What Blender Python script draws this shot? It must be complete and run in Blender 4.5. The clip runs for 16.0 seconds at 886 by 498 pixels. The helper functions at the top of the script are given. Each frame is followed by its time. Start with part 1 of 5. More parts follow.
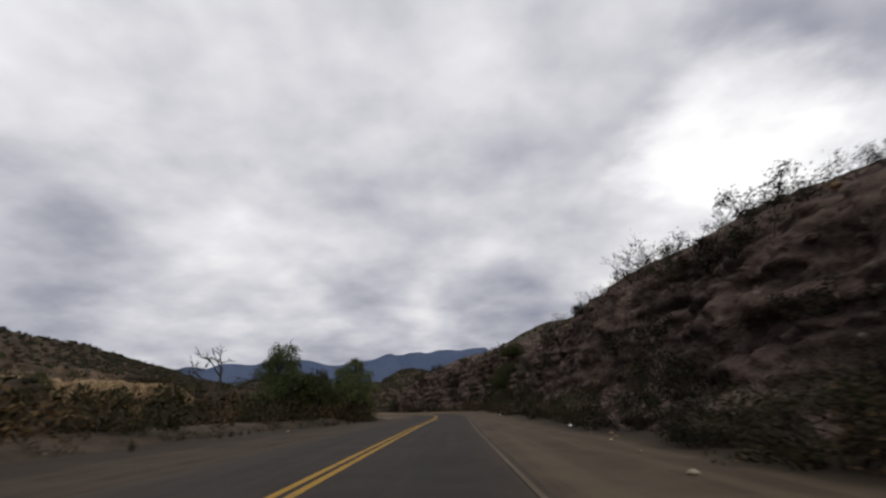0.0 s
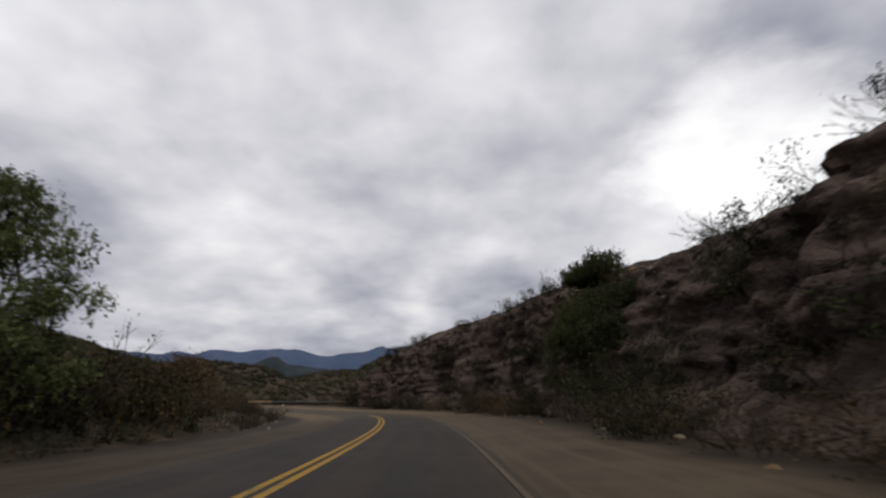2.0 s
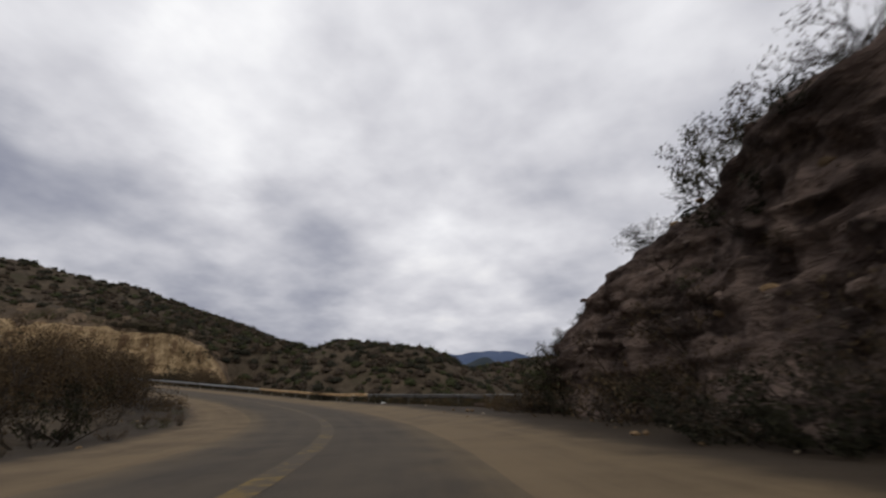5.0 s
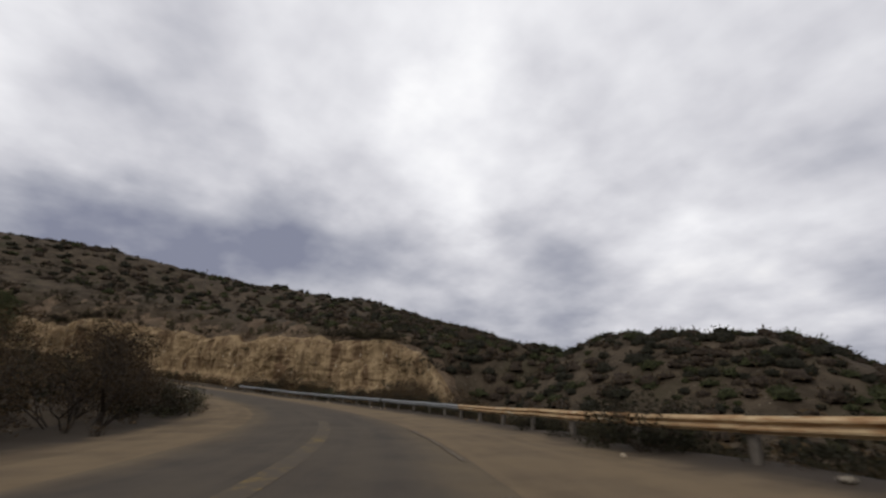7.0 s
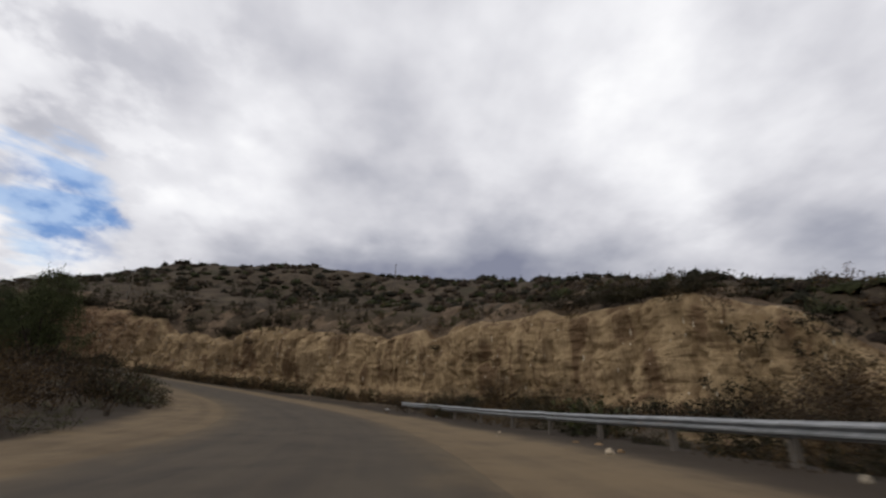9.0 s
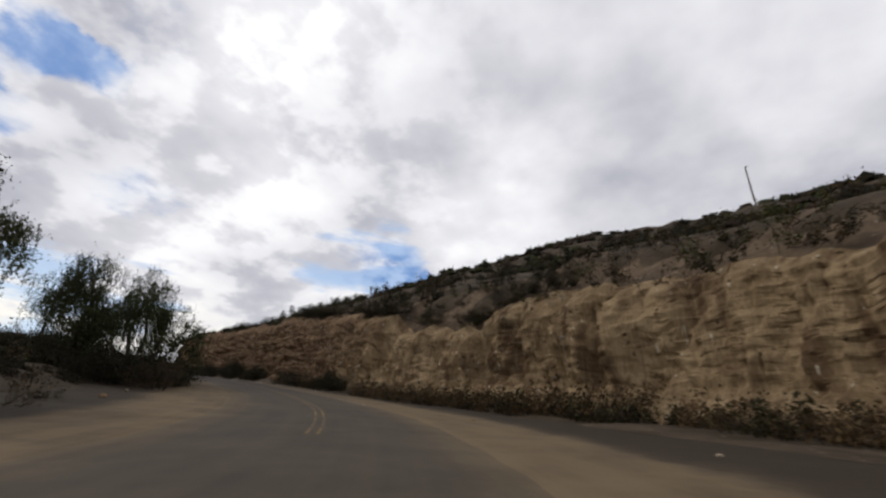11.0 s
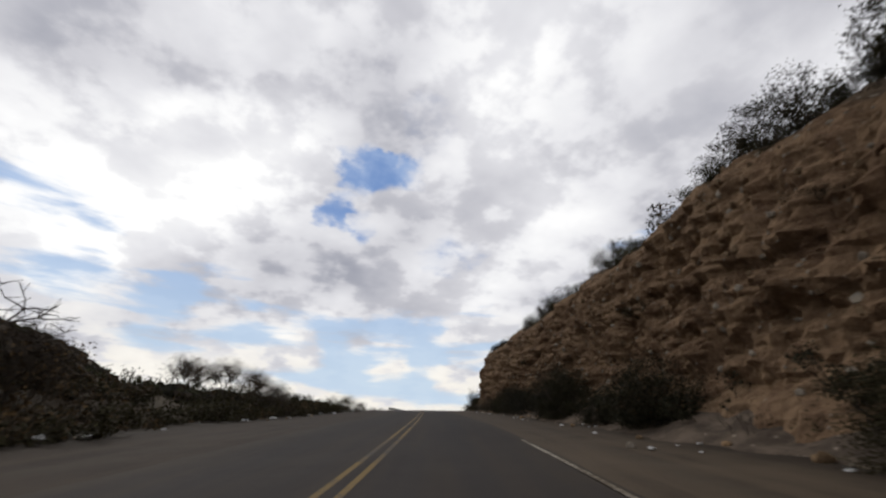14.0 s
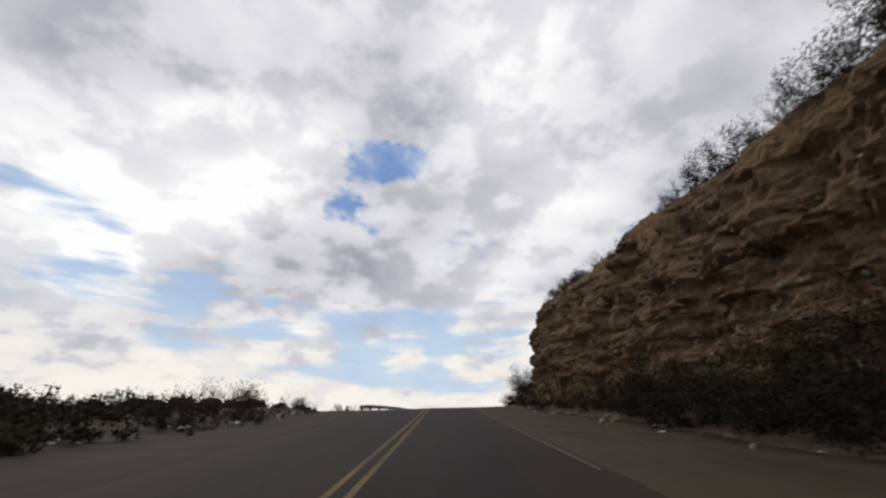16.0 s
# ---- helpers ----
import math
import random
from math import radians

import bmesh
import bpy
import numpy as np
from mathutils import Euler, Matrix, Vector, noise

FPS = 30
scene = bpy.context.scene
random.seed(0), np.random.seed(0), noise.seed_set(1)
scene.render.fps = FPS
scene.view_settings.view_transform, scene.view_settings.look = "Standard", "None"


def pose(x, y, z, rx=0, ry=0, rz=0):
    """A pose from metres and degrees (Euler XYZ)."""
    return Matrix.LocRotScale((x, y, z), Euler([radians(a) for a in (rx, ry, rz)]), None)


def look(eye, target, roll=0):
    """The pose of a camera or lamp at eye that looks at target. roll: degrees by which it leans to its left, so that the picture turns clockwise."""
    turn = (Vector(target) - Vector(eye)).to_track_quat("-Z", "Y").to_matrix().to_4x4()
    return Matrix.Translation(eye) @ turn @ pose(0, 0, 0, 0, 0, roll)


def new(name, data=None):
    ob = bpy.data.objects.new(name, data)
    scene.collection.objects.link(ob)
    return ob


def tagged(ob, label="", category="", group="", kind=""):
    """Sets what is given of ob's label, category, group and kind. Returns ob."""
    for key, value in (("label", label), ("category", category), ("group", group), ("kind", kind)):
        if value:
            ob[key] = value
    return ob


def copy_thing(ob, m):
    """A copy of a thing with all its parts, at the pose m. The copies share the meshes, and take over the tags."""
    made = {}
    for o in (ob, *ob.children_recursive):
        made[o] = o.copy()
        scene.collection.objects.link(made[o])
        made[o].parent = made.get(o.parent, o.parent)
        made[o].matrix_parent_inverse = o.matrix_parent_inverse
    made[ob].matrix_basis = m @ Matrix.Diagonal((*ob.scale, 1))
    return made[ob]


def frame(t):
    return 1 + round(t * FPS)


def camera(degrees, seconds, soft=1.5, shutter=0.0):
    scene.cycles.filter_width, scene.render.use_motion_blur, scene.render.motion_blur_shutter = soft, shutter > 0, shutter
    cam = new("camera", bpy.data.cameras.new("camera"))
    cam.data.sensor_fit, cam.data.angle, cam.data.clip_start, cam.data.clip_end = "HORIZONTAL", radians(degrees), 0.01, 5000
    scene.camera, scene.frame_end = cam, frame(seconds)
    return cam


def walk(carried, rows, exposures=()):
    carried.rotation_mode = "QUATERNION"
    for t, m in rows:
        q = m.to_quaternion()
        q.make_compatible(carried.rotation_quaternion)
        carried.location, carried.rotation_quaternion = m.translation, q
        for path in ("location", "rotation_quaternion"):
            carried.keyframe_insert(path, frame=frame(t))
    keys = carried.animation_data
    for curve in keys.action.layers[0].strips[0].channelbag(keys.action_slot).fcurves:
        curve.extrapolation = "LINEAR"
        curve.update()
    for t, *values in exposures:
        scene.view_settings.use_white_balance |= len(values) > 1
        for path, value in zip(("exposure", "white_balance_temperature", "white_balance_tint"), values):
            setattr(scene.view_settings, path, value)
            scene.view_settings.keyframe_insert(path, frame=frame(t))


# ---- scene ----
# ---- camera ----
cam = camera(88.0, 16.0, soft=2.4, shutter=0.15)
PATH = [
    (0, (0.000, 0.000, 1.100), (0.020, 1.894, 1.742), -2.0),
    (0.5, (0.208, 13.967, 1.020), (0.262, 15.862, 1.658), -1.7),
    (1, (0.594, 27.738, 0.938), (0.655, 29.633, 1.575), -0.6),
    (1.5, (1.039, 41.315, 0.858), (1.100, 43.212, 1.489), 0.0),
    (2, (1.386, 54.705, 0.781), (1.417, 56.603, 1.406), 0.3),
    (2.5, (1.410, 67.921, 0.703), (1.374, 69.817, 1.324), 0.7),
    (3, (0.837, 80.951, 0.615), (0.692, 82.842, 1.223), 1.7),
    (3.5, (-0.459, 93.757, 0.502), (-0.724, 95.635, 1.108), 2.0),
    (4, (-2.545, 106.279, 0.356), (-2.939, 108.137, 0.963), 1.2),
    (4.5, (-5.726, 118.382, 0.187), (-6.306, 120.191, 0.801), 0.7),
    (5, (-10.144, 129.897, 0.022), (-10.941, 131.622, 0.642), 1.4),
    (5.5, (-15.862, 140.625, -0.096), (-16.880, 142.226, 0.539), 1.6),
    (6, (-22.888, 150.347, -0.116), (-24.099, 151.792, 0.554), 1.3),
    (6.5, (-31.141, 158.857, -0.028), (-32.544, 160.110, 0.650), 1.4),
    (7, (-40.409, 166.068, 0.145), (-41.962, 167.126, 0.830), 1.7),
    (7.5, (-50.436, 172.004, 0.395), (-52.102, 172.857, 1.101), 1.8),
    (8, (-61.025, 176.676, 0.720), (-62.778, 177.331, 1.425), 1.4),
    (8.5, (-72.013, 180.020, 1.131), (-73.830, 180.444, 1.852), 1.6),
    (9, (-83.221, 181.988, 1.653), (-85.066, 182.188, 2.398), 1.0),
    (9.5, (-94.444, 182.387, 2.296), (-96.290, 182.305, 3.061), 0.8),
    (10, (-105.396, 181.000, 3.042), (-107.197, 180.619, 3.823), 1.3),
    (10.5, (-115.780, 177.966, 3.906), (-117.495, 177.313, 4.700), 1.3),
    (11, (-125.343, 173.452, 4.881), (-126.926, 172.534, 5.687), 1.4),
    (11.5, (-133.833, 167.567, 6.079), (-135.245, 166.407, 6.892), 1.4),
    (12, (-141.171, 160.621, 7.303), (-142.409, 159.282, 8.125), 1.4),
    (12.5, (-147.372, 152.900, 8.610), (-148.418, 151.413, 9.444), 0.4),
    (13, (-152.437, 144.580, 9.954), (-153.287, 142.976, 10.794), 0.9),
    (13.5, (-156.537, 135.886, 11.305), (-157.236, 134.219, 12.159), 0.7),
    (14, (-160.107, 127.063, 12.672), (-160.765, 125.381, 13.531), 0.3),
    (14.5, (-163.542, 118.254, 13.921), (-164.190, 116.561, 14.767), 0.1),
    (15, (-166.905, 109.460, 15.128), (-167.538, 107.762, 15.974), -0.1),
    (15.5, (-170.179, 100.661, 16.278), (-170.800, 98.952, 17.111), -0.8),
    (16, (-173.352, 91.848, 17.360), (-173.969, 90.131, 18.180), -1.3),
]

walk(cam, [(t, look(eye, target, roll)) for t, eye, target, roll in PATH], [(0, 0.0), (9.5, 0.08), (12, 0.1), (13.5, 0.0), (16, -0.08)])

# ---- sky and sun ----
world = bpy.data.worlds.new("sky")
scene.world = world
world.use_nodes = True


class Nodes:
    """Short hand for building a node tree."""

    def __init__(self, tree):
        self.tree, self.n, self.l = tree, tree.nodes, tree.links

    def put(self, socket, value):
        if isinstance(value, bpy.types.NodeSocket):
            self.l.new(value, socket)
        elif value is not None:
            socket.default_value = value

    def make(self, kind, ins):
        node = self.n.new(kind)
        for k, v in ins.items():
            key = int(k[1:]) if k[0] == "i" and k[1:].isdigit() else k.replace("_", " ")
            self.put(node.inputs[key], v)
        return node

    def add(self, kind, out=0, **ins):
        return self.make(kind, ins).outputs[out]

    def math(self, op, a, b=0.0, c=0.0):
        node = self.make("ShaderNodeMath", {"i0": a, "i1": b, "i2": c})
        node.operation = op
        return node.outputs[0]

    def vec(self, op, a, b=(0, 0, 0), out=0):
        node = self.make("ShaderNodeVectorMath", {"i0": a, "i1": b})
        node.operation = op
        return node.outputs[out]

    def remap(self, x, a, b, c=0.0, d=1.0):
        node = self.make("ShaderNodeMapRange", {"i0": x, "i1": a, "i2": b, "i3": c, "i4": d})
        node.interpolation_type = "SMOOTHSTEP"
        return node.outputs[0]

    def mix(self, f, a, b, mode="MIX"):
        node = self.n.new("ShaderNodeMix")
        node.data_type, node.blend_type = "RGBA", mode
        for socket, v in ((node.inputs["Factor"], f), (node.inputs[6], a), (node.inputs[7], b)):
            self.put(socket, (*v, 1) if isinstance(v, tuple) and len(v) == 3 else v)
        return node.outputs[2]

    def noise(self, vector, scale, detail=4.0, rough=0.55, distortion=0.0, out=0):
        return self.add("ShaderNodeTexNoise", out, Vector=vector, Scale=scale, Detail=detail, Roughness=rough, Distortion=distortion)


SUN_AZ, SUN_EL = 198.0, 42.0


def heading(az, el):
    a, e = radians(az), radians(el)
    return (-math.sin(a) * math.cos(e), math.cos(a) * math.cos(e), math.sin(e))


def build_sky():
    k = Nodes(world.node_tree)
    d = k.add("ShaderNodeTexCoord", "Generated")
    z = k.add("ShaderNodeSeparateXYZ", 2, Vector=d)
    # the deck is a flat layer, so its clouds crowd together towards the horizon
    zc = k.math("ADD", k.math("MAXIMUM", z, 0.0), 0.29)
    flat = k.vec("DIVIDE", d, k.add("ShaderNodeCombineXYZ", X=zc, Y=zc, Z=zc))
    flat = k.vec("MULTIPLY", flat, (1, 1, 0))
    mass = k.noise(flat, 1.8, 4, 0.47)
    roll = k.noise(k.vec("ADD", flat, (7.3, 2.1, 0)), 3.9, 4, 0.48)
    crisp = k.noise(k.vec("ADD", flat, (1.7, 9.4, 0)), 9.0, 5, 0.55)
    wisp = k.noise(k.vec("MULTIPLY", d, (1, 1, 1.35)), 5.5, 4, 0.5)
    streak = k.noise(k.vec("MULTIPLY", d, (1, 1, 5.5)), 4.2, 6, 0.55, 0.2)
    # cloud edges are ragged: lobes are taken on a shaken direction
    shake = k.vec("SUBTRACT", k.noise(k.vec("MULTIPLY", d, (1, 1, 2.2)), 4.6, 5, 0.55, 0.0, out=1), (0.5, 0.5, 0.5))
    shaken = k.vec("ADD", d, k.vec("MULTIPLY", shake, (0.24, 0.24, 0.12)))
    shaken = k.vec("NORMALIZE", shaken)

    def lobe(az, el, r0, r1, amount):
        c = k.vec("DOT_PRODUCT", shaken, heading(az, el), out=1)
        return k.remap(c, math.cos(radians(r1)), math.cos(radians(r0)), 0.0, amount)

    def total(lobes):
        s = None
        for one in lobes:
            s = lobe(*one) if s is None else k.math("ADD", s, lobe(*one))
        return s

    bright = total([(-36, 26, 3, 12, 0.5), (-167, 36, 4, 20, 0.2), (128, 46, 2, 26, 0.08), (28, 42, 3, 26, 0.04), (51, 33, 2, 14, 0.19), (150, 46, 4, 22, 0.1), (18, 11.5, 0.5, 6, 0.07), (34, 11, 0.5, 6, 0.07), (46, 14, 1, 8, 0.07), (-160, 26, 2, 14, 0.15), (-172, 29, 2, 12, 0.12), (112, 30, 4, 16, 0.16)])
    dark = total([(-45, 34, 2, 11, 0.26), (104, 13, 3, 13, 0.22), (96, 24, 3, 18, 0.14), (82, 20, 3, 14, 0.22), (48, 10, 3, 15, 0.25), (58, 14, 2, 10, 0.15), (-10, 8, 2, 12, 0.28), (12, 6.5, 2, 12, 0.2), (-157, 41, 2, 10, 0.34), (-172, 25, 2, 11, 0.14), (178, 22, 2, 9, 0.14), (75, 15, 3, 14, 0.26), (0, 30, 4, 24, 0.08), (-171, 47, 2, 8, 0.22), (168, 42, 2, 10, 0.12), (40, 14, 3, 16, 0.12), (92, 14, 2, 12, 0.3), (26, 9, 2, 9, 0.15), (130, 36, 3, 14, 0.14), (64, 17, 2, 9, 0.12)])
    tone = k.math("MULTIPLY", k.math("SUBTRACT", mass, 0.5), 1.4)
    tone = k.math("ADD", tone, k.math("MULTIPLY", k.math("SUBTRACT", roll, 0.5), 0.75))
    tone = k.math("ADD", tone, k.math("MULTIPLY", k.math("SUBTRACT", crisp, 0.5), 0.22))
    # where the deck breaks up, white tops stand against grey bellies
    broken = lobe(172, 26, 25, 60, 1.0)
    tone = k.math("ADD", tone, k.math("MULTIPLY", broken, k.math("MULTIPLY", k.math("SUBTRACT", k.remap(k.math("ADD", roll, k.math("MULTIPLY", k.math("SUBTRACT", crisp, 0.5), 0.6)), 0.42, 0.56), 0.5), 0.22)))
    # thicker, smoother cloud away from the broken part of the deck
    tone = k.math("MULTIPLY", tone, k.remap(lobe(172, 28, 25, 65, 1.0), 0, 1, 0.75, 0.8))
    tone = k.math("ADD", k.math("MULTIPLY", k.math("SUBTRACT", tone, 0.62), k.remap(lobe(172, 28, 15, 45, 1.0), 0, 1, 1.0, 1.05)), k.remap(lobe(172, 28, 15, 45, 1.0), 0, 1, 0.62, 0.70))
    tone = k.math("ADD", tone, k.math("SUBTRACT", bright, dark))
    tone = k.math("ADD", tone, k.math("ADD", 0.585, k.math("MULTIPLY", broken, 0.03)))
    # paler, hazier cloud low over the horizon
    tone = k.math("ADD", tone, k.math("MULTIPLY", k.remap(z, 0.24, 0.08), k.remap(lobe(176, 10, 30, 50, 1.0), 0, 1, 0.0, 0.3)))
    ramp = k.n.new("ShaderNodeValToRGB")
    ramp.color_ramp.elements[0].position, ramp.color_ramp.elements[0].color = 0.0, (0.22, 0.235, 0.31, 1)
    ramp.color_ramp.elements[1].position, ramp.color_ramp.elements[1].color = 1.0, (1.05, 1.05, 1.05, 1)
    for at_, c in ((0.25, (0.395, 0.405, 0.465, 1)), (0.5, (0.61, 0.61, 0.656, 1)), (0.75, (0.82, 0.82, 0.853, 1))):
        e = ramp.color_ramp.elements.new(at_)
        e.color = c
    k.l.new(tone, ramp.inputs[0])
    holes = total([(171.5, 34, 0.3, 4.2, 0.9), (167, 34.6, 0.3, 4.0, 0.8), (163.5, 34.8, 0.3, 3.2, 0.45), (173.5, 29.3, 0.3, 2.4, 0.7), (170.5, 28.6, 0.3, 2.0, 0.4), (156, 24, 1, 5, 0.26), (162, 41, 2, 6, 0.28), (159, 24, 1, 5, 0.25), (129, 21, 1, 6, 0.42), (124, 17, 1, 5, 0.4)])
    holes = k.math("MULTIPLY", holes, k.math("MULTIPLY", k.remap(wisp, 0.3, 0.55, 1.15, 0.55), k.remap(crisp, 0.3, 0.62, 1.25, 0.6)))
    holes = k.remap(holes, 0.08, 0.5)
    # torn strips of pale sky under the edge of the cloud deck
    torn = total([(-155, 21, 2, 9, 0.7), (-166, 18, 2, 8, 0.6), (-173, 15, 2, 9, 0.75), (176, 12, 2, 9, 0.8), (166, 10.5, 2, 9, 0.9), (156, 11, 2, 9, 0.8), (131, 22, 2, 9, 0.8), (124, 18, 2, 8, 0.6), (164, 17, 1, 6, 0.5), (-158, 12, 2, 10, 0.45)])
    torn = k.remap(k.math("ADD", torn, k.math("MULTIPLY", k.math("SUBTRACT", streak, 0.5), 3.2)), 0.7, 1.3)
    torn = k.math("MULTIPLY", torn, k.remap(total([(-170, 15, 20, 34, 1.0), (150, 16, 12, 32, 1.0)]), 0.1, 0.6))
    air = k.n.new("ShaderNodeTexSky")
    air.sky_type, air.sun_disc, air.altitude = "NISHITA", False, 300.0
    air.sun_elevation, air.sun_rotation = radians(SUN_EL), radians(-SUN_AZ)
    blue = air.outputs[0]
    blue = k.mix(1.0, blue, (0.1, 0.1, 0.1), "MULTIPLY")
    blue = k.mix(0.85, blue, k.mix(k.remap(crisp, 0.35, 0.65), (0.12, 0.26, 0.58), (0.30, 0.44, 0.72)))
    low = k.remap(z, 0.14, 0.42)
    pale = k.mix(low, (0.54, 0.69, 0.86), (0.34, 0.50, 0.78))
    # light through the far edge of the deck is cream-coloured
    cream = k.math("MULTIPLY", k.remap(z, 0.34, 0.12), k.remap(tone, 0.55, 0.9, 0.0, 0.55))
    cloud = k.mix(cream, ramp.outputs[0], (0.94, 0.87, 0.74))
    colour = k.mix(k.math("MULTIPLY", torn, 0.85), cloud, pale)
    colour = k.mix(k.math("MULTIPLY", holes, 0.92), colour, blue)
    k.l.new(colour, k.n["Background"].inputs[0])
    k.n["Background"].inputs[1].default_value = 1.0


build_sky()
sun = new("sun", bpy.data.lights.new("sun", "SUN"))
sun.data.energy, sun.data.angle, sun.data.color = 0.9, radians(14), (1.0, 0.95, 0.86)
sun.matrix_world = look(tuple(200 * v for v in heading(SUN_AZ, SUN_EL)), (0, 0, 0))


# ---- materials ----
def material(name, dark, light, scale=1.0, stretch=(1, 1, 1), rough=0.9, bump=0.3, fine=12.0, stain=None, stain_at=(0.52, 0.7), stain_scale=0.15, spots=None, spot_scale=3.0, spot_at=(0.12, 0.2), random_tint=0.0, reach=0.05, spec=0.06):
    """A matt surface whose colour wanders between dark and light at two scales, with stains and spots."""
    m = bpy.data.materials.new(name)
    m.use_nodes = True
    k = Nodes(m.node_tree)
    shade = k.n["Principled BSDF"]
    co = k.vec("MULTIPLY", k.add("ShaderNodeTexCoord", "Object"), stretch)
    broad = k.noise(co, scale, 5, 0.6, 0.3)
    grain = k.noise(co, scale * fine, 4, 0.65)
    f = k.remap(k.math("ADD", k.math("MULTIPLY", broad, 0.65), k.math("MULTIPLY", grain, 0.35)), 0.36, 0.64)
    colour = k.mix(f, dark, light)
    if stain:
        colour = k.mix(k.remap(k.noise(co, stain_scale, 6, 0.65, 0.6), *stain_at), colour, stain)
    if spots:
        v = k.n.new("ShaderNodeTexVoronoi")
        k.put(v.inputs["Vector"], co)
        v.inputs["Scale"].default_value = spot_scale
        cell = k.add("ShaderNodeSeparateColor", 0, Color=v.outputs["Color"])
        f2 = k.math("MULTIPLY", k.remap(v.outputs["Distance"], spot_at[1], spot_at[0]), k.remap(cell, 0.72, 0.76))
        colour = k.mix(f2, colour, spots)
    if random_tint:
        r = k.add("ShaderNodeObjectInfo", "Random")
        colour = k.mix(1.0, colour, k.mix(r, (1 - random_tint,) * 3, (1 + random_tint, 1 + random_tint * 0.8, 1 + random_tint * 0.4)), "MULTIPLY")
    k.put(shade.inputs["Base Color"], colour)
    shade.inputs["Specular IOR Level"].default_value = spec
    k.put(shade.inputs["Roughness"], k.remap(grain, 0.2, 0.8, rough - 0.08, min(1.0, rough + 0.06)))
    if bump:
        b = k.n.new("ShaderNodeBump")
        b.inputs["Strength"].default_value, b.inputs["Distance"].default_value = bump, reach
        k.put(b.inputs["Height"], k.math("ADD", grain, broad))
        k.put(shade.inputs["Normal"], b.outputs[0])
    return m


def leafy(name, dark, light, tint=0.3):
    """Leaves: a colour of its own for every leaf and plant, a little light let through."""
    m = bpy.data.materials.new(name)
    m.use_nodes = True
    k = Nodes(m.node_tree)
    shade = k.n["Principled BSDF"]
    leaf = k.add("ShaderNodeNewGeometry", "Random Per Island")
    plant = k.add("ShaderNodeObjectInfo", "Random")
    c = k.mix(leaf, dark, light)
    c = k.mix(1.0, c, k.mix(plant, (1 - tint, 1 - tint, 1 - tint), (1 + tint, 1 + tint * 0.6, 1 - tint * 0.3)), "MULTIPLY")
    k.put(shade.inputs["Base Color"], c)
    shade.inputs["Roughness"].default_value = 0.75
    shade.inputs["Specular IOR Level"].default_value = 0.06
    return m


def paint(name, rgb, under, worn, scale=6.0):
    """Road paint rubbed off in patches."""
    m = bpy.data.materials.new(name)
    m.use_nodes = True
    k = Nodes(m.node_tree)
    shade = k.n["Principled BSDF"]
    co = k.add("ShaderNodeTexCoord", "Object")
    wear = k.math("ADD", k.math("MULTIPLY", k.noise(co, scale, 6, 0.7), 0.6), k.math("MULTIPLY", k.noise(co, 0.35, 3), 0.4))
    k.put(shade.inputs["Base Color"], k.mix(k.remap(wear, worn - 0.06, worn + 0.06), rgb, under))
    shade.inputs["Roughness"].default_value = 0.8
    shade.inputs["Specular IOR Level"].default_value = 0.1
    return m


ASPHALT = (0.052, 0.047, 0.043)
M_ground = material("dry earth", (0.034, 0.026, 0.018), (0.076, 0.058, 0.04), 0.35, bump=0.5, stain=(0.036, 0.032, 0.018), stain_scale=0.05, spots=(0.13, 0.11, 0.085), spot_scale=1.4)
M_slope = material("stony slope earth", (0.066, 0.046, 0.031), (0.15, 0.108, 0.072), 0.5, bump=0.8, fine=9, stain=(0.06, 0.045, 0.032), stain_at=(0.48, 0.64), stain_scale=0.2, spots=(0.26, 0.22, 0.17), spot_scale=1.6, reach=0.12)


